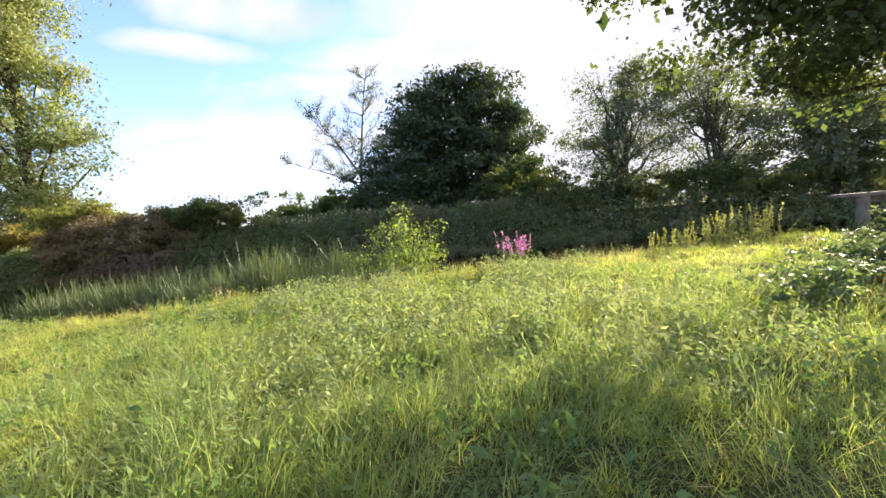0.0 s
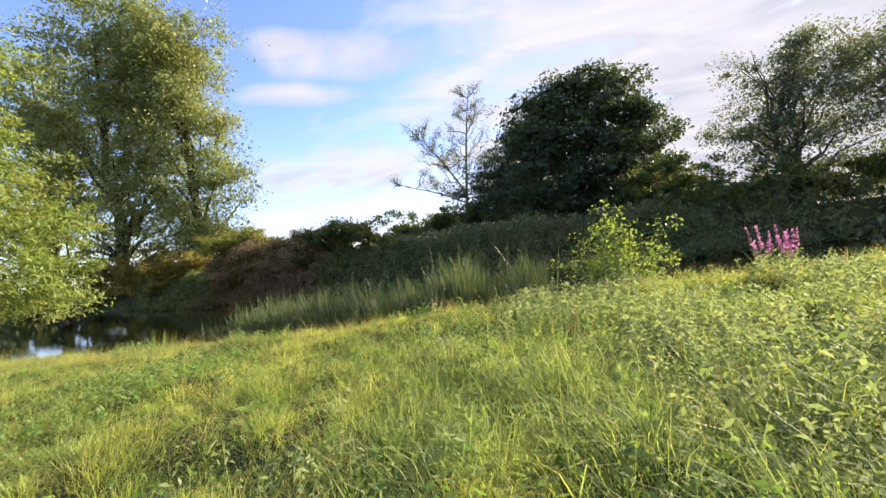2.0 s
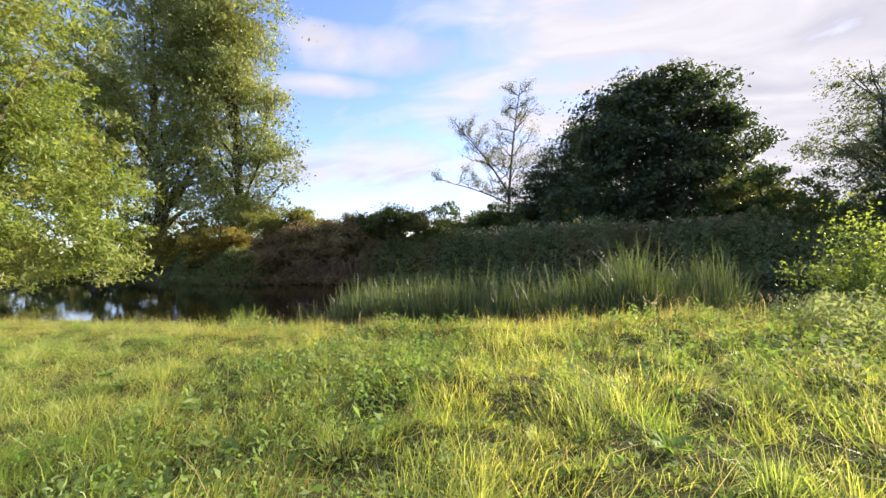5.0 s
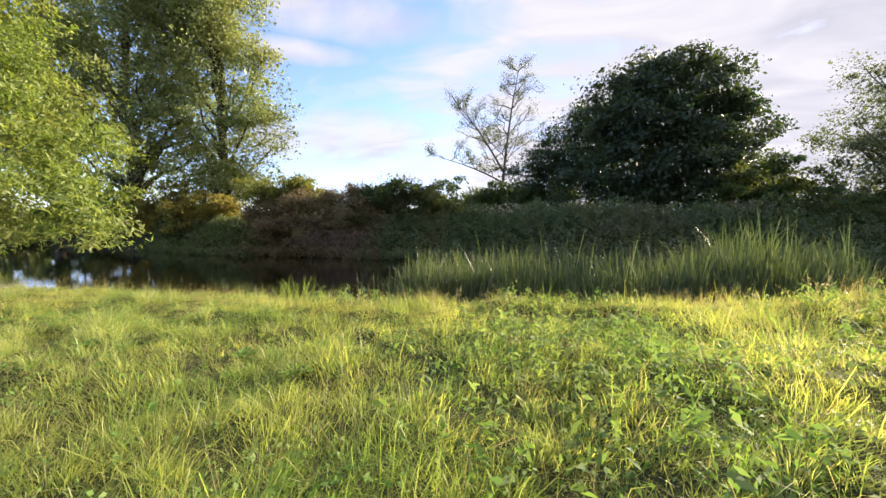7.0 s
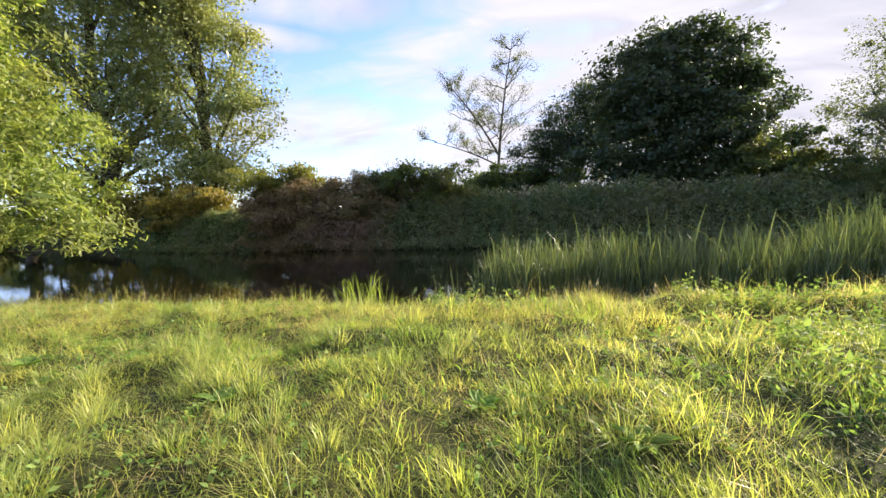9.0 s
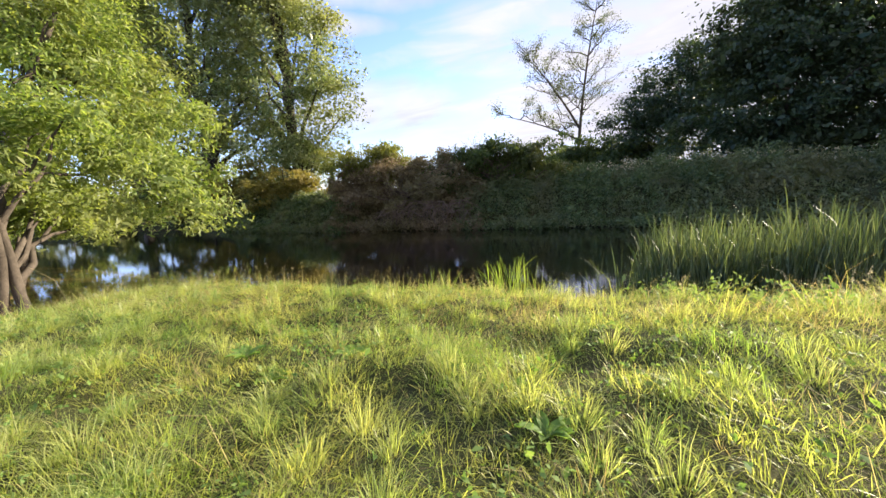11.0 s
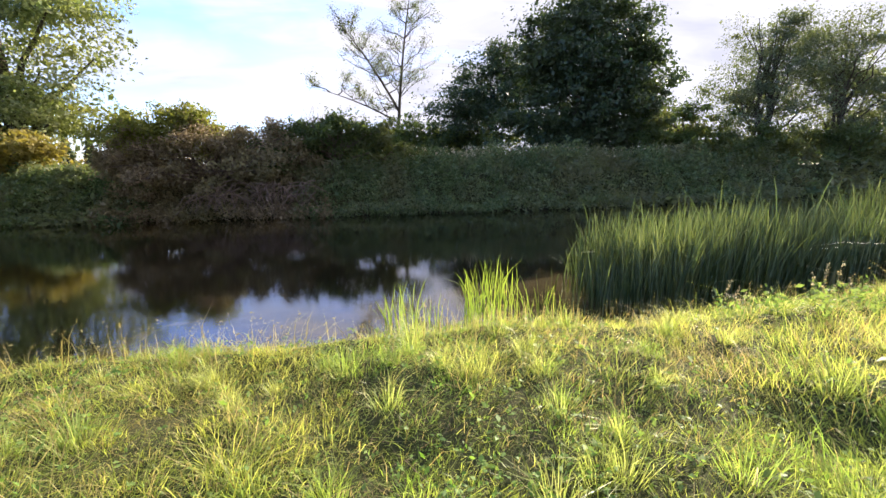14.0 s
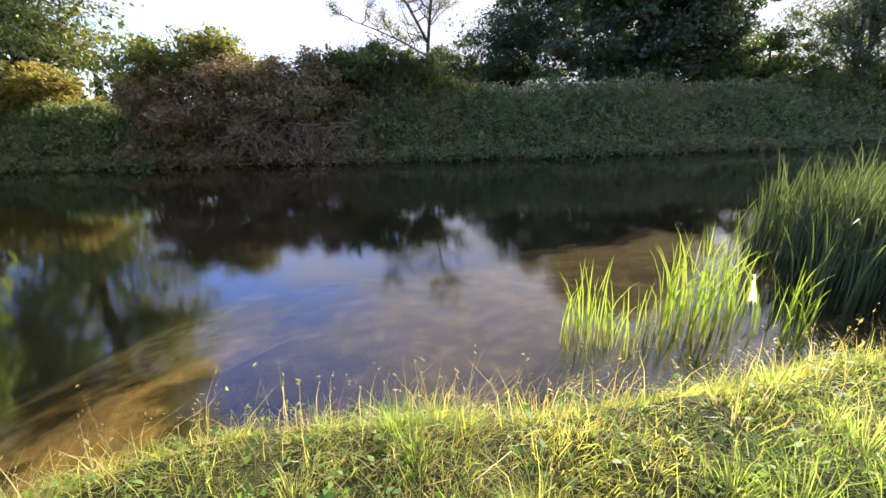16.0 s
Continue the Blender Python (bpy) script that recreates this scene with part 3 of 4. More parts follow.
def slender_tree(x, y, z):
    root = thing("slender_tree", x, y, z, "thin half-bare tree with sparse small leaves", "tree")
    tips = []

    def stem(points, r0, r1, name):
        v, q = tube(points, np.linspace(r0, r1, len(points)), 6)
        put(name, mesh_np(name, v, q), M_BARK, root)

    def branch(a, way, length, r, depth):
        w = wander(a, a + way * length, 6, 0.13, -0.05)
        stem(w, r, r * 0.3, "limb")
        tips.extend(w[2:])
        if depth < 2:
            for k in range(6 - 2 * depth):
                d = unit(way + rng.normal(size=3) * (0.55, 0.5, 0.4) + np.array([0, 0, 0.3]))
                branch(w[rng.integers(1, 5)], d, length * rng.uniform(0.35, 0.6), r * 0.45, depth + 1)

    for top, r, first, last, count, reach in (((2.6, 0, 19.4), 0.26, 3.4, 18.6, 21, 7.4), ((-7.2, 0, 14.4), 0.19, 4.6, 13.8, 16, 5.6), ((-9.4, 0, 6.0), 0.14, 2.6, 5.8, 9, 4.0)):
        foot = np.array([0, 0, -0.3]) if r > 0.2 else np.array([0.2, 0, 3.6 if r > 0.15 else 2.0])
        mid = foot + (np.array(top) - foot) * 0.5 + np.array([-0.6 if r > 0.2 else 0.6, 0, 0.5])
        t = np.linspace(0, 1, 12)[:, None]
        path = (1 - t) ** 2 * foot + 2 * t * (1 - t) * mid + t**2 * np.array(top)
        stem(path, r, 0.03, "trunk")
        for k in range(count):
            h = first + (last - first) * (k + rng.uniform(0, 0.8)) / count
            i = int(np.argmin(abs(path[:, 2] - h)))
            side = 1 if k % 2 else -1
            d = unit(np.array([side * rng.uniform(0.4, 1.1), rng.normal() * 0.5, rng.uniform(0.5, 1.2)]))
            branch(path[i], d, reach * (1.12 - h / 24) * rng.uniform(0.55, 1.1), 0.07, 0 if k % 3 else 1)
    e = np.array(tips)
    v, q = leaves(np.repeat(e, 4, 0) + rng.normal(size=(len(e) * 4, 3)) * 0.26, 0.13, 0.6, 0.2)
    put("crown", mesh_np("crown", v, q), M_GREY, root)


slender_tree(-11.2, 60, 5.2)
for bx, by, bh, bl in ((-11, 47, 5.2, "olive-green bush behind the far bank"), (-6.0, 44, 4.6, "olive-green bush beside a dark tree"), (-16.5, 50, 4.6, "olive-green bush behind the far bank")):
    tree("olive_bush", bl, bx, by, bh, [(0, 0, bh * 0.45, 3.4, 2.6, bh * 0.5), (2.4, 0, bh * 0.32, 2.6, 2.4, bh * 0.36), (-2.6, 0, bh * 0.3, 2.6, 2.4, bh * 0.33)], M_BUSH, M_BARK, 0.12, 170, 70, 0.7, 0.24, "bushes behind the bank", limbs=6, category="bush")

# ---- far bank: shrubs ----
tree("brown_shrub", "sprawling brown willow shrub with bare twigs above the water", -25.2, 30.4, 3.2, [(-3.4, 0, 0.9, 2.6, 2.2, 1.9), (-0.6, 0, 1.1, 3.0, 2.4, 2.1), (2.6, 0, 1.3, 2.8, 2.4, 2.2), (-4.4, 1, 1.5, 1.8, 1.8, 1.3)], M_BROWN, M_TWIG, 0.10, 460, 110, 0.60, 0.13, limbs=30, shell=0.7, fork=0.1, stems=3, z=0.75, category="shrub", gather=2)
tree("yellow_green_shrub", "yellow-green shrub top lit behind a brown shrub", -28.4, 30.9, 3.4, [(0, 0, 1.7, 3.2, 1.8, 1.6), (2.8, 0, 1.6, 2.8, 1.6, 1.5)], M_LIME, M_TWIG, 0.08, 240, 80, 0.5, 0.15, limbs=8, z=1.95, category="shrub")
tree("bramble_shrub", "dark green shrub with bare twigs on top", -18.2, 31.5, 4.0, [(0, 0, 1.6, 3.0, 2.2, 1.9), (2.8, 0, 1.7, 2.8, 2.0, 1.7), (-2.2, 0.3, 1.8, 2.4, 2, 1.7), (-4.0, 0.4, 1.2, 2.2, 1.8, 1.5)], M_BUSH, M_TWIG, 0.10, 320, 85, 0.55, 0.17, limbs=20, shell=0.7, fork=0.15, stems=2, z=1.35, category="shrub")
# bare twigs over the shrubs
for tx, ty, tz, tl in ((-19.4, 31.5, 3.0, 2.1), (-17.2, 31.8, 3.0, 1.8), (-22.2, 31.2, 2.7, 1.6)):
    root = thing("bare_branch", tx, ty, tz, "bare grey twiggy branches standing out of a shrub", "branch", "bare branches")
    for _ in range(26):
        a = rng.normal(size=3) * (0.5, 0.3, 0.1)
        b = a + np.array([rng.normal() * 0.7, rng.normal() * 0.5, tl * rng.uniform(0.4, 1.0)])
        put("twig", mesh_np("twig", *tube(wander(a, b, 5, 0.10), np.linspace(0.022, 0.006, 5), 4)), M_TWIG, root)
# dead roots and branches that hang to the water
root = thing("dead_branches", -22.6, 28.6, -0.3, "tangle of dead pale brown branches at the water's edge", "branch")
for _ in range(110):
    a = np.array([rng.uniform(-3.2, 3.0), rng.uniform(-0.1, 0.9), rng.uniform(0.3, 1.1)])
    b = a + np.array([rng.normal() * 0.9, -rng.uniform(0.2, 0.9), -rng.uniform(0.5, 1.5)])
    b[2] = max(b[2], -0.95)
    put("branch", mesh_np("branch", *tube(wander(a, b, 5, 0.10, 0.12), np.linspace(0.035, 0.010, 5), 5)), M_TWIG, root)


def herbage(name, label, xs, depth, count, height, size, material, up=0.5):
    """A thick belt of herbs along the far shore: leaf columns of uneven height."""
    x = rng.uniform(xs[0], xs[1], count)
    u = rng.uniform(depth[0], depth[1], count)
    y = np.interp(x, FAR_X, FAR_Y) + u
    g = ground_z(x, y)
    top = height * (0.36 + 0.72 * value_noise(x * 0.38, y * 0.38, 11) + 0.42 * value_noise(x * 1.4, y * 1.4, 12)) * rng.uniform(0.7, 1.2, count) * np.interp(u, [0, 1.2, 4], [0.45, 0.85, 1.0])
    per = 25
    f = rng.uniform(0, 1, (count, per)) ** 0.7
    pts = np.stack([x[:, None] + rng.normal(size=(count, per)) * 0.16, y[:, None] + rng.normal(size=(count, per)) * 0.16, np.maximum(g, WATER_Z)[:, None] + f * top[:, None]], -1).reshape(-1, 3)
    v, q = leaves(pts, size, 0.42, up)
    ob = put(name, mesh_np(name, v, q), material)
    return tagged(ob, label, "herbs", kind="stuff")


herbage("bank_herbs", "dense dark green nettles and herbs on the far bank", (-21, 13), (-0.2, 6.5), 4200, 1.5, 0.165, M_HERB, up=0.1)
herbage("bank_herbs", "dark tangled herbs along the shady river bend", (13, 45), (-0.2, 6), 900, 1.9, 0.29, M_HERB)
herbage("bank_grass", "dark green sedge at the foot of the far bank", (-46, -29), (-0.3, 3.5), 1100, 1.15, 0.20, M_HERB, up=0.0)
herbage("shrub_skirt", "brown undergrowth hanging to the water", (-31, -19), (-0.3, 2.4), 700, 1.5, 0.14, M_BROWN)
# pale seed heads above the herbs
n = 420
x = rng.uniform(-14, 8, n)
y = np.interp(x, FAR_X, FAR_Y) + rng.uniform(3.0, 6.0, n)
pts = np.stack([x, y, ground_z(x, y) + rng.uniform(1.0, 1.75, n)], -1)
v, q = leaves(np.repeat(pts, 5, 0) + rng.normal(size=(n * 5, 3)) * 0.07, 0.10, 0.7, 0.2)
tagged(put("seed_heads", mesh_np("seed_heads", v, q), M_REED_TIP), "pale seed heads over the bank herbs", "herbs", kind="stuff")

# ---- poplars and left bank ----
tree("poplar", "tall grey-green poplar with a dark trunk", -52.5, 40.5, 38, [(0, 0, 25, 8.0, 5, 13), (3, 0, 30, 8, 5, 7), (4.5, 0, 13, 5.5, 5, 7), (-5, 0, 15, 5.5, 5, 9), (1.5, 0, 6.0, 7, 5, 4.2), (6.0, 0, 22, 5.5, 5, 10), (6.5, 0, 32, 6, 5, 7)], M_POPLAR, M_BARK, 0.62, 1000, 60, 1.5, 0.31, "poplars by the river", limbs=30, shell=0.45, fork=0.16, gather=4)
tree("poplar", "tall grey-green poplar leaning over the river", -41.5, 41.5, 34, [(0, 0, 22, 6.2, 5, 11), (-2, 0, 27, 6, 5, 6), (3.2, 0, 12, 5.2, 5, 6), (-1, 0, 6.4, 6.5, 5, 4.6), (3.4, 0, 18, 3.4, 4, 5), (0.5, 0, 29, 5.5, 5, 6), (0, -1, 3.2, 5.5, 4, 3), (2.6, -1, 5, 4, 3, 3.5), (-5, 0, 9, 5, 4, 6), (-6.5, 0, 17, 4.5, 4, 6.5), (-6.5, 0, 26, 5, 4, 7)], M_POPLAR, M_BARK, 0.55, 1250, 80, 1.45, 0.25, "poplars by the river", limbs=30, shell=0.45, fork=0.14, gather=4)
tree("poplar", "tall grey-green poplar at the end of the row", -62.5, 40, 37, [(0, 0, 25, 6.5, 5, 12), (3, 0, 12, 5.5, 5, 7), (-2, 0, 9, 5, 4, 6)], M_POPLAR, M_BARK, 0.55, 480, 45, 1.5, 0.40, "poplars by the river", limbs=14, shell=0.55, fork=0.2)
for gx0, gy0, gh, gl in ((-39, 35.5, 4.6, "golden-brown bush under the poplars"), (-45, 37.0, 5.6, "orange-brown bush under the poplars"), (-51, 38.5, 6.0, "olive bush under the poplars")):
    tree("golden_bush", gl, gx0, gy0, gh, [(0, 0, gh * 0.42, 3.4, 2.2, gh * 0.45), (2.8, 0, gh * 0.3, 2.4, 2, gh * 0.34), (-2.6, 0, gh * 0.34, 2.6, 2, gh * 0.4)], M_GOLD, M_BARK, 0.10, 140, 64, 0.6, 0.23, "bushes under the poplars", limbs=6, category="bush")
tree("willow", "light green willow hanging over the water", -40.0, 13.5, 19, [(-0.5, 5.8, 13.9, 4.2, 5, 5.5), (4.1, 6.3, 7.6, 3.0, 4, 3.8), (-0.5, 7.8, 9.4, 5.5, 5, 5.5), (5.5, 6.8, 4.4, 2.6, 3, 2.4), (1.0, 6.8, 4.4, 4.8, 3, 2.8), (0.1, 6.8, 17.4, 3.2, 3.6, 3.4), (3.5, 6.3, 2.6, 4.0, 3, 1.5), (-2.0, 6.8, 2.8, 4.4, 3, 1.6), (1.1, 6.8, 10.9, 3.6, 4, 3.6), (-1.5, 6.8, 19.4, 4.5, 4, 3.5), (-3.5, 6.8, 14.4, 5, 4, 5)], M_WILLOW, M_BARK, 0.30, 720, 84, 0.95, 0.27, "willows by the inlet", aspect=0.3, limbs=16, gather=7, lean=(1.5, 7.0), shell=0.55, fork=0.12)
tree("willow", "light green willow by a sandy inlet", -27.6, 9.5, 8.5, [(-0.9, 1.0, 5.0, 2.3, 2.5, 3.0), (-3.0, 1.0, 4.6, 3, 3, 3.6), (-1.4, 1.6, 3.0, 2.0, 1.8, 1.6)], M_WILLOW, M_BARK, 0.17, 260, 90, 0.55, 0.18, "willows by the inlet", aspect=0.3, limbs=14, shell=0.55, fork=0.2, stems=2)

tree("willow", "light green willow behind the inlet", -48, 20, 19, [(0, 0, 11, 6, 5, 8), (3, 0, 5, 5, 4, 4.4), (-4, 0, 5, 5, 4, 4.5)], M_WILLOW, M_BARK, 0.34, 320, 70, 1.1, 0.28, "willows by the inlet", limbs=14, shell=0.55, fork=0.12, z=-0.7)
for hx, hy, hh in ((-60, 40.5, 6), (-70, 41, 7), (-81, 43, 8), (-94, 45, 9)):
    tree("hedge_bush", "dark bush on the shaded far shore", hx, hy, hh, [(0, 0, hh * 0.4, 6, 2.5, hh * 0.45), (4, -1, hh * 0.2, 4, 2, hh * 0.3)], M_BUSH, M_BARK, 0.12, 110, 48, 0.9, 0.40, "far shore hedge", limbs=5, category="bush")

# ---- distance ----
for k in range(26):
    dx = -190 + k * 15 + rng.normal() * 4
    dy = 150 + rng.uniform(-20, 40)
    dh = rng.uniform(5, 9)
    root = tree("distant_tree", "distant hazy green tree on the skyline", dx, dy, dh, [(0, 0, dh * 0.5, dh * 0.75, 4, dh * 0.5)], M_BUSH, M_BARK, 0.3, 45, 24, 1.8, 1.1, "skyline trees", limbs=3, z=float(ground_z(dx, dy)))


def conifer(x, y, h, label):
    z = float(ground_z(x, y))
    root = thing("conifer", x, y, z, label, "tree", "distant conifers")
    v, q = tube([(0, 0, -0.2), (0, 0, h * 0.5), (0, 0, h)], [0.22, 0.14, 0.03], 7)
    put("trunk", mesh_np("trunk", v, q), M_BARK, root)
    t = rng.uniform(0.08, 1, 2600)
    a = rng.uniform(0, 6.28, 2600)
    tier = 0.72 + 0.28 * np.abs(np.sin(t * 26))
    r = (1.02 - t) * h * 0.27 * tier * rng.uniform(0.2, 1, 2600) ** 0.5
    v, q = leaves(np.stack([np.cos(a) * r, np.sin(a) * r, t * h - r * 0.25], 1), 0.5, 0.4, 0.1)
    put("crown", mesh_np("crown", v, q), M_DARKTREE, root)


conifer(-78.5, 110, 9.0, "dark conifer far off on the skyline")
conifer(-74.5, 111, 8.4, "dark conifer far off beside another")
tree("distant_tree", "distant dark green tree beside two conifers", -66, 108, 10, [(0, 0, 6, 5, 4, 4)], M_BUSH, M_BARK, 0.3, 90, 40, 1.4, 0.6, "skyline trees", limbs=4)

# ---- right side ----
# The low lobe at (2.4, 2.2) is unseen, added to shade dark_bush.
tree("overhanging_tree", "spreading dark green tree over the path", 11.5, 7.2, 9, [(-6.9, -1.6, 5.3, 2.3, 1.5, 1.4), (-4.5, -1.4, 4.9, 2.6, 1.8, 1.8), (-2.5, -1.2, 4.8, 2.6, 2, 1.3), (-0.5, -0.2, 5.4, 2.8, 2.3, 1.4), (-5.5, -1.6, 6.8, 3.2, 1.8, 1.4), (2.4, 2.2, 3.2, 1.9, 1.7, 1.4), (-5.2, -0.9, 6.0, 2.2, 1.6, 1.2), (-5.7, -0.7, 4.2, 1.9, 1.3, 1.1), (-4.4, -0.4, 3.6, 1.6, 1.3, 1.0)], M_SHADE, M_BARK, 0.24, 890, 60, 0.5, 0.11, limbs=30, shell=0.5, fork=0.4, gather=2)
tree("dark_bush", "dark shaded bramble bush beside the path", 6.6, 5.4, 1.2, [(0, 0, 0.3, 1.5, 1.2, 0.55), (1.5, 0.9, 0.3, 1.4, 1.2, 0.55), (-1.5, -1.0, 0.2, 1.4, 1.1, 0.36)], M_HERB, M_BARK, 0.03, 330, 60, 0.22, 0.07, limbs=10, category="bush")


# ---- near bank: tall plants at the water ----
def reed_stand(x, y, top, width, lean=0.22, origin=(0, 0, 0)):
    """Strap leaves of reeds with four joints and an arching tip: verts and quads."""
    n = len(x)
    base = np.stack([x, y, np.maximum(ground_z(x, y), WATER_Z - 0.35)], 1)
    h = (top - base[:, 2])[:, None]
    a = rng.uniform(0, 2 * np.pi, n)
    d = np.stack([np.cos(a), np.sin(a), np.zeros(n)], 1)
    a2 = rng.uniform(0, 2 * np.pi, n)
    s = np.stack([np.cos(a2), np.sin(a2), np.zeros(n)], 1) * (width * rng.uniform(0.6, 1.4, n))[:, None] * 0.5
    ln = (lean * rng.lognormal(0, 0.6, n))[:, None]
    rows = []
    for t, w in ((0, 0.8), (0.35, 1.0), (0.65, 0.9), (0.88, 0.6), (1.0, 0.12)):
        c = base + np.array([0, 0, 1.0]) * h * (t - 0.16 * ln * t**4) + d * h * ln * (0.25 * t + 0.75 * t**3.2)
        rows += [c - s * w, c + s * w]
    v = np.stack(rows, 1).reshape(-1, 3) - np.array(origin)
    i = np.arange(n)[:, None, None] * 10
    q = (i + np.array([[0, 1, 3, 2], [2, 3, 5, 4], [4, 5, 7, 6], [6, 7, 9, 8]])[None]).reshape(-1, 4)
    return v, q


n = 8600
x = rng.uniform(-13.1, -2.7, n)
y = np.interp(x, NEAR_X, NEAR_Y) + 0.2 + 2.5 * rng.uniform(0, 1, n) ** 1.2 + np.interp(x, [-13.1, -12.6, -10, -7, -3.5, -2.7], [1.2, 0.95, 0.95, 0.6, 0.1, 0.4])
top = 0.28 + 0.55 * value_noise(x * 0.9, y * 0.5, 21) + 0.6 * np.exp(-((x + 5.0) / 0.6) ** 2) + 0.22 * np.exp(-((x + 12.4) / 0.45) ** 2) + rng.normal(size=n) * 0.20 + rng.exponential(0.13, n) - 0.36 + 0.35 * (value_noise(x * 2.3, y * 2.3, 22) - 0.5) - np.interp(x, [-13.1, -12.0], [0.85, 0.0]) - 0.10 * smooth(-8.5, -10.5, x) - 0.3 * smooth(1.6, 0.9, y - np.interp(x, NEAR_X, NEAR_Y)) * smooth(-6.0, -9.0, x)
keep = (value_noise(x * 1.7, y * 1.7, 23) > 0.2) & (rng.uniform(0, 1, n) < np.interp(x, [-13.1, -12.5], [0.35, 1.0]))
v, q = reed_stand(x[keep], y[keep], top[keep], 0.022, 0.13)
tagged(put("reed_bed", mesh_np("reed_bed", v, q), M_REED), "dense bed of tall green reeds in the water", "reeds", kind="stuff")

def reed_clump(x0, y0, count, radius, top, label, material=None, width=0.02):
    root = thing("reed_clump", x0, y0, WATER_Z, label, "reeds", "reed clumps by the bank")
    r = radius * np.sqrt(rng.uniform(0, 1, count))
    a = rng.uniform(0, 2 * np.pi, count)
    x, y = x0 + r * np.cos(a) * 1.3, y0 + r * np.sin(a)
    tops = top - 0.55 * (r / radius) ** 2 * rng.uniform(0.3, 1.2, count) - rng.uniform(0, 0.45, count) ** 1.5
    v, q = reed_stand(x, y, tops, width, 0.17, origin=(x0, y0, WATER_Z))
    v = v.reshape(count, 10, 3)
    for k in range(count):
        put("leaf", mesh_np("leaf", v[k], q[:4]), material or M_REED, root)
    return root


M_BRIGHT = leaf_material("bright_reed_leaf", (0.09, 0.16, 0.028), (0.14, 0.21, 0.04), (0.21, 0.27, 0.065), (0.19, 0.21, 0.06), 1.2, 0.5, 0.42)
reed_clump(-17.0, 11.35, 40, 0.26, -0.22, "small clump of bright green reeds at the bank", M_BRIGHT, 0.016)
reed_clump(-16.55, 11.1, 40, 0.30, -0.5, "low tuft of bright green reeds at the bank", M_BRIGHT, 0.015)
reed_clump(-15.45, 11.3, 90, 0.42, -0.02, "full clump of bright green reeds at the bank", M_BRIGHT, 0.017)
reed_clump(-14.7, 10.9, 45, 0.35, -0.3, "ragged clump of bright reeds at the bank", M_BRIGHT, 0.015)
reed_clump(-13.4, 11.4, 18, 0.4, 0.1, "thin clump of tall reeds at the bank", M_REED)
for rx, ry, rt in ((3.1, 10.8, 0.25), (3.8, 10.9, 0.42), (4.5, 10.9, 0.35), (5.2, 11.0, 0.5), (5.8, 11.1, 0.3), (6.5, 11.3, 0.3), (1.0, 10.7, 0.1), (7.2, 11.6, 0.3)):
    reed_clump(rx, ry, 75, 0.45, rt, "green reeds standing at the water's edge", M_REED)


def sapling(x, y, label):
    z = float(ground_z(x, y))
    root = thing("sapling", x, y, z, label, "sapling")
    pts, out = [], []
    for k in range(26):
        a = np.array([rng.normal() * 0.18, rng.normal() * 0.14, 0.0])
        side = rng.uniform(-1.25, 1.15)
        b = np.array([side, rng.normal() * 0.45, rng.uniform(1.0, 2.15) - 0.40 * abs(side)])
        w = wander(a, b, 8, 0.06, 0.10)
        v, q = tube(w, np.linspace(0.016, 0.004, 8), 5)
        put("stem", mesh_np("stem", v, q), M_STEM, root)
        for j in range(2, 8):
            for _ in range(3):
                o = rng.normal(size=3) * 0.13
                pts.append(w[j] + o)
                tw, tq = tube(np.stack([w[j], w[j] + o * 0.9]), [0.003, 0.002], 3)
                out.append((tw, tq))
    tagged(put("twigs", mesh_np("twigs", *merge(out)), M_STEM, root), "thin green twigs", kind="stuff")
    pts = np.array(pts)
    v, q = leaves(np.repeat(pts, 11, 0) + rng.normal(size=(len(pts) * 11, 3)) * 0.085, 0.056, 0.6, 0.35, 0.28)
    put("foliage", mesh_np("foliage", v, q), M_SAPLING, root)


sapling(-1.15, 10.2, "bushy young sapling with bright yellow-green leaves")


def flower_clump(name, label, x, y, stems, spread, height, flower, spike, leafm, category, group="", blossom=0.034):
    """Upright stems with small leaves, each ending in a flower spike."""
    z = float(ground_z(x, y))
    root = thing(name, x, y, z, label, category, group)
    st, lv, fl = [], [], []
    for _ in range(stems):
        a = np.array([rng.normal() * spread, rng.normal() * spread * 0.6, 0])
        h = height * rng.uniform(0.6, 1.1)
        b = a + np.array([rng.normal() * 0.14, rng.normal() * 0.1, h])
        w = wander(a, b, 6, 0.04)
        st.append(tube(w, np.linspace(0.006, 0.003, 6), 4))
        t = rng.uniform(0.1, 1 - spike, 16)[:, None]
        lv.append(a + (b - a) * t + rng.normal(size=(16, 3)) * (0.05, 0.05, 0.02))
        t = rng.uniform(1 - spike, 1.02, 34)[:, None]
        fl.append(a + (b - a) * t + rng.normal(size=(34, 3)) * 0.016 * (1.15 - (t - (1 - spike)) / spike * 0.7))
    tagged(put("stem", mesh_np("stem", *merge(st)), M_STEM, root), "thin green stems", kind="stuff")
    v, q = leaves(np.concatenate(lv), 0.075, 0.32, 0.3)
    put("foliage", mesh_np("foliage", v, q), leafm, root)
    v, q = leaves(np.concatenate(fl), blossom, 0.8, 0.1)
    put("blossom", mesh_np("blossom", v, q), flower, root)
    return root


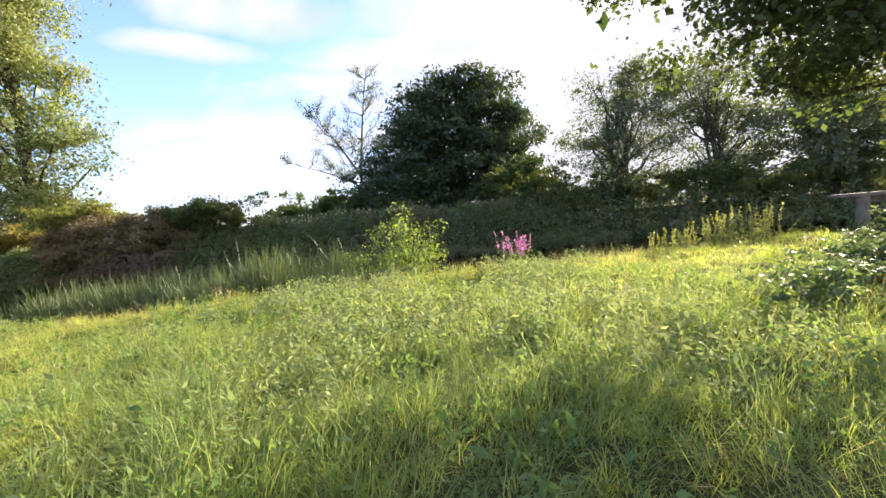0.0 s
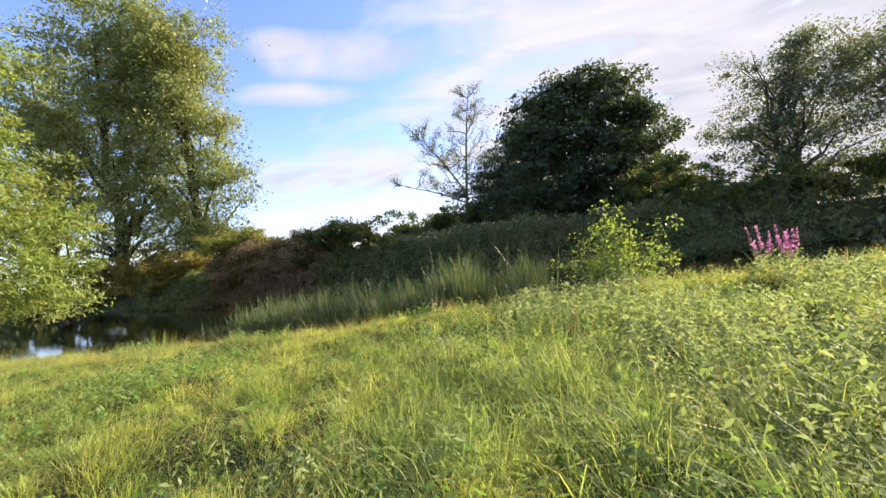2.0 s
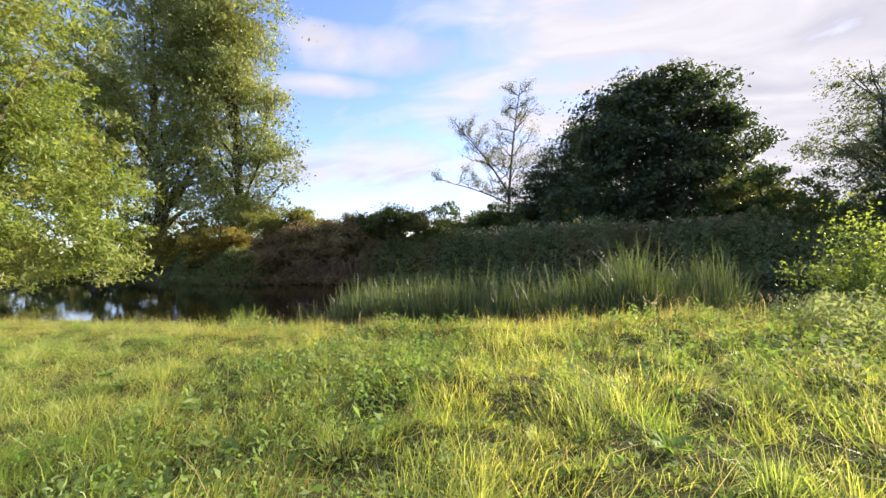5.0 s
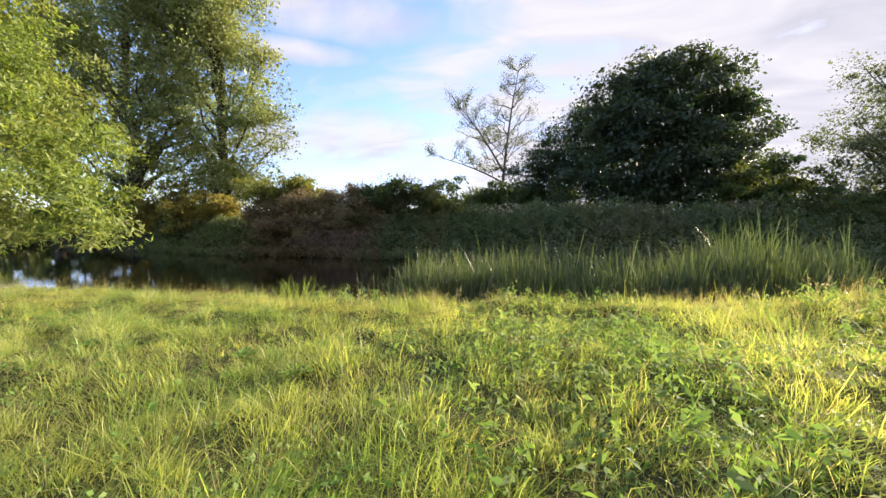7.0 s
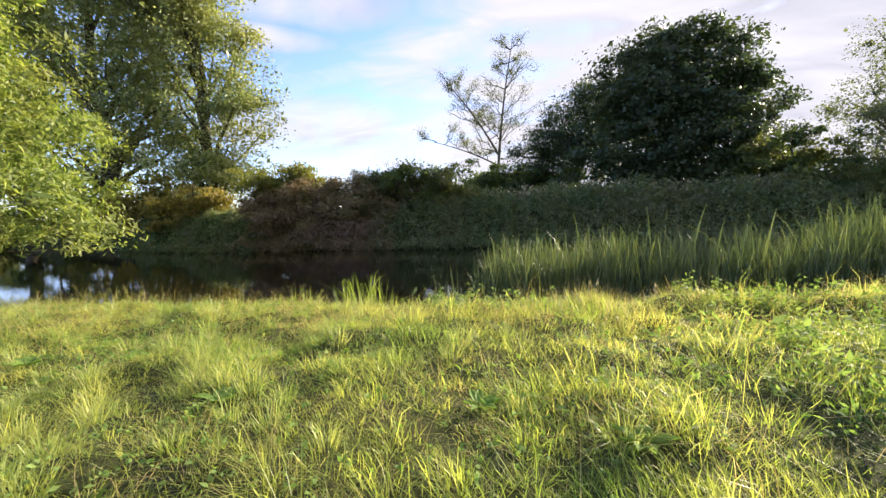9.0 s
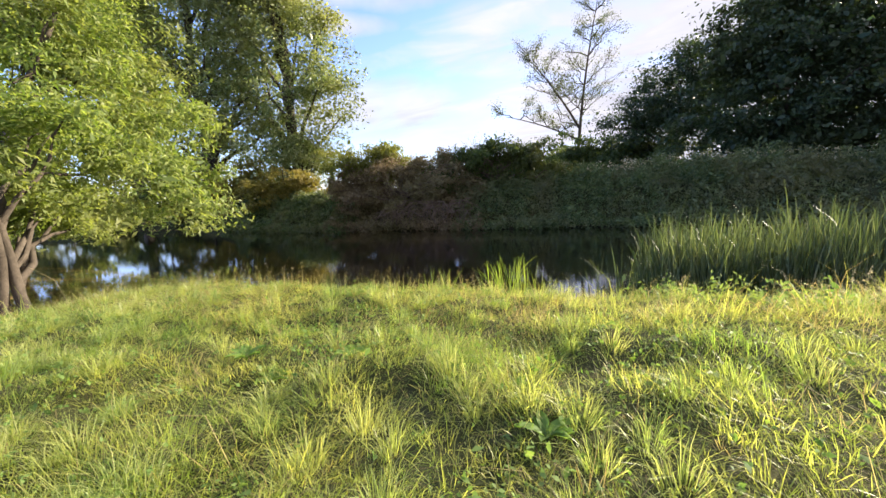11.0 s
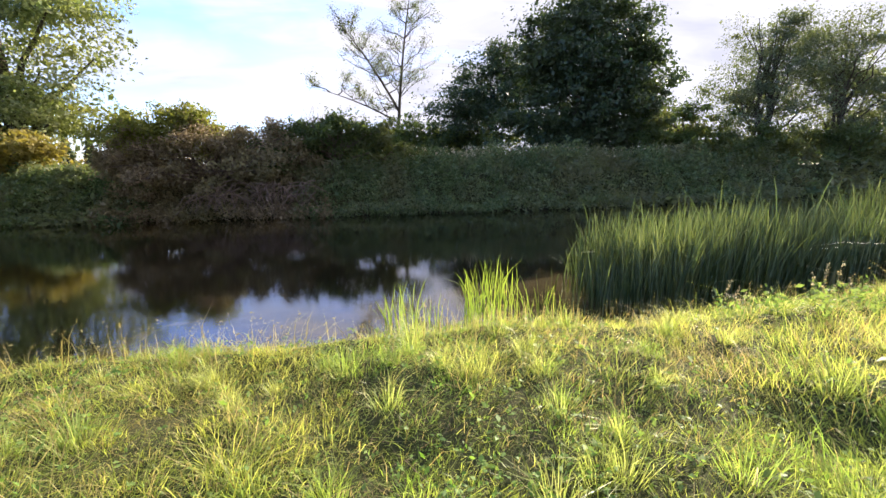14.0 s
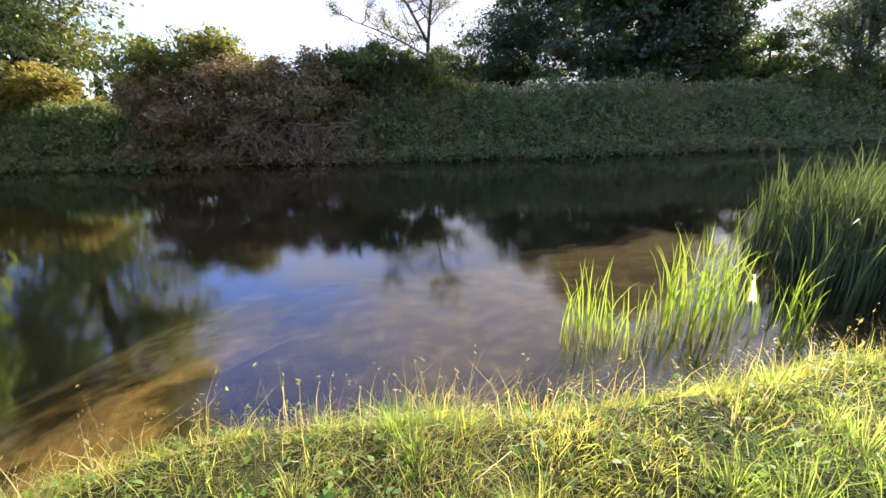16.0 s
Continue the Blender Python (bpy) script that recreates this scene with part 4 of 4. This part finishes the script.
flower_clump("purple_loosestrife", "purple loosestrife in flower at the bank", 1.9, 9.7, 24, 0.15, 1.05, M_PURPLE, 0.42, M_WEED, "flower")
for k in range(13):
    fx = 6.0 + k * 0.29 + rng.normal() * 0.1
    flower_clump("goldenrod", "tall yellow-green flowering herb at the bank", fx, 10.3 + 0.12 * k * 0.6 + rng.normal() * 0.15, 9, 0.16, 0.72 + 0.35 * (k > 3) * rng.uniform(0.5, 1.1), M_YELLOW, 0.45, M_YELLOW, "herb", "herbs at the bank")
for fx, fy, fh in ((-8.7, 9.0, 0.62), (-6.6, 8.9, 0.5), (-5.2, 8.8, 0.55), (-12.9, 9.2, 0.62), (-10.3, 9.2, 0.5), (-11.0, 9.3, 0.8), (-3.2, 9.0, 0.6), (-9.9, 9.1, 0.55)):
    flower_clump("seeding_herb", "pale herb gone to seed at the bank's edge", fx, fy, 4, 0.07, fh, M_REED_TIP, 0.45, M_WEED, "herb", "seeding herbs", 0.02)

# ---- wooden rail by the path ----
root = thing("wooden_rail", 8.95, 8.0, float(ground_z(8.95, 8.0)), "weathered wooden post with a thick plank rail", "fence")


def beam(size, place, bevel=0.012, sides=0, turn=0.0):
    bm = bmesh.new()
    if sides:
        bmesh.ops.create_cone(bm, cap_ends=True, segments=sides, radius1=size[0], radius2=size[0] * 0.94, depth=size[2])
    else:
        bmesh.ops.create_cube(bm, size=1)
        bmesh.ops.scale(bm, vec=size, verts=bm.verts)
        bmesh.ops.bevel(bm, geom=bm.edges[:], offset=bevel, segments=2, affect="EDGES")
    for vv in bm.verts:
        vv.co += Vector(noise.noise_vector(vv.co * 5)) * 0.006
    bmesh.ops.rotate(bm, matrix=Matrix.Rotation(turn, 3, "Z"), verts=bm.verts)
    bmesh.ops.translate(bm, vec=place, verts=bm.verts)
    return bm


part("post", beam((0.12, 0.12, 1.35), (0, 0, 0.55), sides=14), M_WOOD, root)
part("post", beam((0.12, 0.12, 1.35), (2.3, -0.6, 0.55), sides=14), M_WOOD, root)
part("plank", beam((3.4, 0.26, 0.07), (1.1, -0.29, 1.262), turn=-0.255), M_WOOD, root)
part("plank", beam((2.6, 0.05, 0.14), (1.15, -0.15, 1.15), turn=-0.255), M_WOOD, root)

# ---- meadow ----
def path_y(x):
    return np.interp(x, [-28, -20.2, -19.5, -18, -16.5, -13.5, -9, -5, 0], [2.5, 3.0, 3.3, 3.6, 3.2, 2.6, 1.6, 0.9, -0.3])


def behind_path(n):
    """Places on the meadow on the landward side of the path."""
    x = rng.uniform(-24, 9, n)
    return x, path_y(x) + 1.0 - 7.0 * rng.uniform(0, 1, n) ** 1.4


def on_meadow(n, lo=0.9, hi=0.05, x0=-25.5, x1=10.5):
    x = rng.uniform(x0, x1, n)
    edge = np.interp(x, NEAR_X, NEAR_Y) + hi
    start = np.minimum(path_y(x) + lo, edge - 1.0)
    y = start + (edge - start) * rng.uniform(0, 1, n) ** 1.15
    return x, y


def tussocks(count, per, radius, height, width, lean, simple=False, places=None):
    x, y = on_meadow(count) if places is None else places
    sand = (np.hypot((x + 24.2) / 2.0, (y - 5.2) / 1.3) < 1.0) & (rng.uniform(0, 1, count) < 0.9)
    bare = value_noise(x * 3.1, y * 3.1, 35) < rng.uniform(0.0, 0.05 if simple else 0.52, count)
    x, y = x[~sand & ~bare], y[~sand & ~bare]
    k = len(x)
    big = 0.40 + 0.85 * value_noise(x * 2.1, y * 2.1, 31) ** 1.5 + 1.25 * value_noise(x * 4.6, y * 4.6, 32) ** 2.4
    hh = np.interp(x, [-20, -14, -6, 4], [0.85, 0.9, 1.1, 1.15]) * big * rng.lognormal(0, 0.2, k)
    off = rng.normal(size=(k, per, 2)) * (radius * big)[:, None, None]
    bx, by = x[:, None] + off[..., 0], y[:, None] + off[..., 1]
    base = np.stack([bx, by, ground_z(bx, by) - 0.01], -1).reshape(-1, 3)
    flow = 6.28 * 1.6 * value_noise(x * 0.35, y * 0.35, 33) + rng.normal(size=k) * 0.7
    v, q, t = blades(base, height * np.repeat(hh, per), width, lean, 0.55, 0.35, np.repeat(flow, per) + rng.normal(size=k * per) * 1.2)
    # blades fall away from the tussock's middle
    push = np.repeat(off.reshape(-1, 2), 5, 0) * np.tile([0, 0, 0.5, 0.5, 1.3], len(base))[:, None]
    v[:, :2] += push
    if simple:
        v = v.reshape(-1, 5, 3)[:, [0, 1, 4]].reshape(-1, 3)
        return v, None, np.arange(len(v)).reshape(-1, 3)
    return v, q, t


GRASS_LABEL = "sunlit rough meadow grass in soft tussocks"
v, q, t = tussocks(10200, 17, 0.05, 0.125, 0.0046, 0.85)
tagged(put("meadow_grass", mesh_np("meadow_grass", v, q, t), M_GRASS), GRASS_LABEL, "grass", kind="stuff")
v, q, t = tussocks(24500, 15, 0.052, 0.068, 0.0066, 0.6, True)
tagged(put("short_grass", mesh_np("short_grass", v, q, t), M_TURF_SHADE), "short dense meadow grass between the tussocks", "grass", kind="stuff")
v, q, t = tussocks(5000, 9, 0.09, 0.14, 0.011, 0.62, True, behind_path(5000))
tagged(put("path_side_grass", mesh_np("path_side_grass", v, q, t), M_GRASS), "short meadow grass on the landward side", "grass", kind="stuff")
lush_x, lush_y = rng.uniform(-4.5, 5.5, 2600), rng.uniform(0.9, 5.6, 2600)
lush = (value_noise(lush_x * 0.6, lush_y * 0.6, 53) > rng.uniform(0.1, 0.7, 2600)) & (lush_y > path_y(lush_x) + 0.8)
v, q, t = tussocks(int(lush.sum()), 22, 0.075, 0.19, 0.0056, 0.85, False, (lush_x[lush], lush_y[lush]))
tagged(put("lush_shade_grass", mesh_np("lush_shade_grass", v, q, t), M_LUSH_SHADE), "long lush green grass beside the path", "grass", kind="stuff")
# domed tussocks of long blades that fall outwards
n = 560
x, y = on_meadow(n, 1.0, -0.5, -23.5, 2.0)
keep = rng.uniform(0, 1, n) < np.interp(x, [-15, -12.5, -6, 2], [1.0, 0.22, 0.12, 0.12])
x, y = x[keep], y[keep]
per = 85
r = np.repeat(rng.uniform(0.7, 1.35, len(x)), per)
ang, far = rng.uniform(0, 2 * np.pi, len(r)), rng.uniform(0, 1, len(r)) ** 0.6
bx, by = np.repeat(x, per) + np.cos(ang) * far * 0.085 * r, np.repeat(y, per) + np.sin(ang) * far * 0.085 * r
base = np.stack([bx, by, ground_z(bx, by) - 0.01], 1)
v, q, t = blades(base, 0.23 * r * (1.05 - 0.35 * far), 0.0046, 0.35 + 1.0 * far, 0.6, 0.22, ang + rng.normal(size=len(r)) * 0.5)
tagged(put("grass_tussocks", mesh_np("grass_tussocks", v, q, t), M_PALE), "pale green domed grass tussocks in the meadow", "grass", kind="stuff")
# a straw-coloured strip along the top of the bank
x = rng.uniform(-23, 6, 2300)
y = np.interp(x, NEAR_X, NEAR_Y) - rng.uniform(0.5, 2.6, 2300)
v, q, t = tussocks(2300, 10, 0.09, 0.15, 0.0040, 0.8, False, (x, y))
tagged(put("bank_top_grass", mesh_np("bank_top_grass", v, q, t), M_STRAW), "straw-coloured grass along the top of the bank", "grass", kind="stuff")
v, q, t = tussocks(1300, 12, 0.10, 0.17, 0.0042, 0.9)
tagged(put("dry_grass", mesh_np("dry_grass", v, q, t), M_STRAW), "straw-coloured dry grass among the green", "grass", kind="stuff")

v, q, t = tussocks(6500, 9, 0.09, 0.075, 0.006, 1.3, True)
tagged(put("dead_thatch", mesh_np("dead_thatch", v, q, t), M_THATCH), "brown dead thatch lying between the grass", "grass", kind="stuff")

# broad-leaved weeds: nettle-like stems with leaf pairs
def weed_leaves(x, y, h, per, reach, size):
    k = len(x)
    f = np.tile(np.linspace(0.12, 1.0, per), (k, 1))
    ang = np.tile(np.arange(per) * 1.7, (k, 1)) + rng.uniform(0, 6.28, (k, 1))
    rad = reach * (1 - 0.62 * f) * rng.uniform(0.7, 1.4, (k, per))
    tilt = rng.normal(size=(k, 1, 2)) * 0.25
    pts = np.stack([x[:, None] + np.cos(ang) * rad + tilt[..., 0] * f * h[:, None], y[:, None] + np.sin(ang) * rad + tilt[..., 1] * f * h[:, None], ground_z(x, y)[:, None] + f * h[:, None]], -1).reshape(-1, 3)
    return leaves(pts, size, 0.38, 0.45, 0.3)


x, y = on_meadow(6000, 1.0, -0.2, -15, 6)
dens = value_noise(x * 0.55, y * 0.55, 41) + np.interp(x, [-15, -12, -9, -4, 2, 6], [-0.30, -0.10, 0.02, 0.08, 0.08, -0.15])
keep = rng.uniform(0.35, 0.85, len(x)) < dens
x, y = x[keep], y[keep]
v, q = weed_leaves(x, y, rng.uniform(0.12, 0.32, len(x)), 14, 0.075, 0.062)
tagged(put("meadow_weeds", mesh_np("meadow_weeds", v, q), M_WEED), "patches of low weeds in the meadow", "weeds", kind="stuff")
# a taller stand of nettles
n = 2500
x, y = rng.uniform(-5.5, 3.6, n), rng.uniform(2.4, 9.0, n)
keep = value_noise(x * 0.7, y * 0.7, 47) * np.interp(x, [-5.5, -3, 2, 3.6], [0.5, 1, 1, 0.5]) > rng.uniform(0.30, 0.72, n)
x, y = x[keep], y[keep]
v, q = weed_leaves(x, y, rng.uniform(0.22, 0.52, len(x)), 22, 0.095, 0.060)
tagged(put("nettles", mesh_np("nettles", v, q), M_NETTLE), "stand of grey-green nettles in the meadow", "weeds", kind="stuff")


def dock(x, y, count, length):
    """A rosette of long broad leaves, each one bent over."""
    z = float(ground_z(x, y))
    root = thing("dock_plant", x, y, z, "broad-leaved green dock plant in the grass", "plant", "dock plants")
    for k in range(count):
        a = k * 2.4 + rng.uniform(-0.3, 0.3)
        L = length * rng.uniform(0.7, 1.1)
        rows = []
        for t, w in ((0, 0.08), (0.25, 0.5), (0.5, 1.0), (0.75, 0.85), (1.0, 0.06)):
            out, up = L * (t * 0.35 + 0.45 * t * t), L * (0.85 * t - 0.45 * t * t)
            c = np.array([math.cos(a) * out, math.sin(a) * out, up])
            s = np.array([-math.sin(a), math.cos(a), 0]) * w * L * 0.17
            rows += [c - s + (0, 0, 0.012), c - (0, 0, 0.006), c + s + (0, 0, 0.012)]
        q = []
        for r in range(4):
            for e in range(2):
                q.append((r * 3 + e, r * 3 + e + 1, r * 3 + e + 4, r * 3 + e + 3))
        put("leaf", mesh_np("leaf", np.array(rows), q), M_CLOVER, root)


for dx, dy in ((-17.35, 6.2), (-16.9, 6.0), (-16.4, 6.5), (-14.6, 5.4), (-11.7, 4.9), (-12.6, 5.4), (1.1, 3.1), (0.3, 2.5), (-1.6, 3.4), (-6.2, 4.2), (-9.4, 4.6)):
    dock(dx, dy, 9, 0.21)

# small broad leaves low in the turf
x, y = on_meadow(18000, 0.9, -0.1)
keep = value_noise(x * 0.9, y * 0.9, 45) > rng.uniform(0.15, 0.75, len(x))
x, y = x[keep], y[keep]
pts = np.stack([x, y, ground_z(x, y) + rng.uniform(0.02, 0.13, len(x))], -1)
pts = (pts[:, None] + rng.normal(size=(len(x), 4, 3)) * (0.022, 0.022, 0.008)).reshape(-1, 3)
v, q = leaves(pts, 0.036, 0.55, 0.9, 0.3)
tagged(put("clover", mesh_np("clover", v, q), M_CLOVER), "small broad green leaves low in the turf", "weeds", kind="stuff")

# thin grass stalks with seed heads along the edge of the bank
n = 1500
x = rng.uniform(-23, 6, n)
y = np.interp(x, NEAR_X, NEAR_Y) - rng.uniform(0.0, 1.0, n)
base = np.stack([x, y, ground_z(x, y)], 1)
hh = rng.uniform(0.16, 0.42, n)
v, q, t = blades(base, hh, 0.005, 0.35, 0.3, 0.2)
tips = v.reshape(n, 5, 3)[:, 4]
v2, q2 = leaves(np.repeat(tips, 3, 0) + rng.normal(size=(n * 3, 3)) * (0.008, 0.008, 0.02), 0.022, 0.32, -0.2)
q2 = q2 + len(v)
stalks = put("grass_stalks", mesh_np("grass_stalks", np.concatenate([v, v2]), np.concatenate([q, q2]), t), M_STRAW)
tagged(stalks, "dry seeding grass stalks along the bank edge", "grass", kind="stuff")
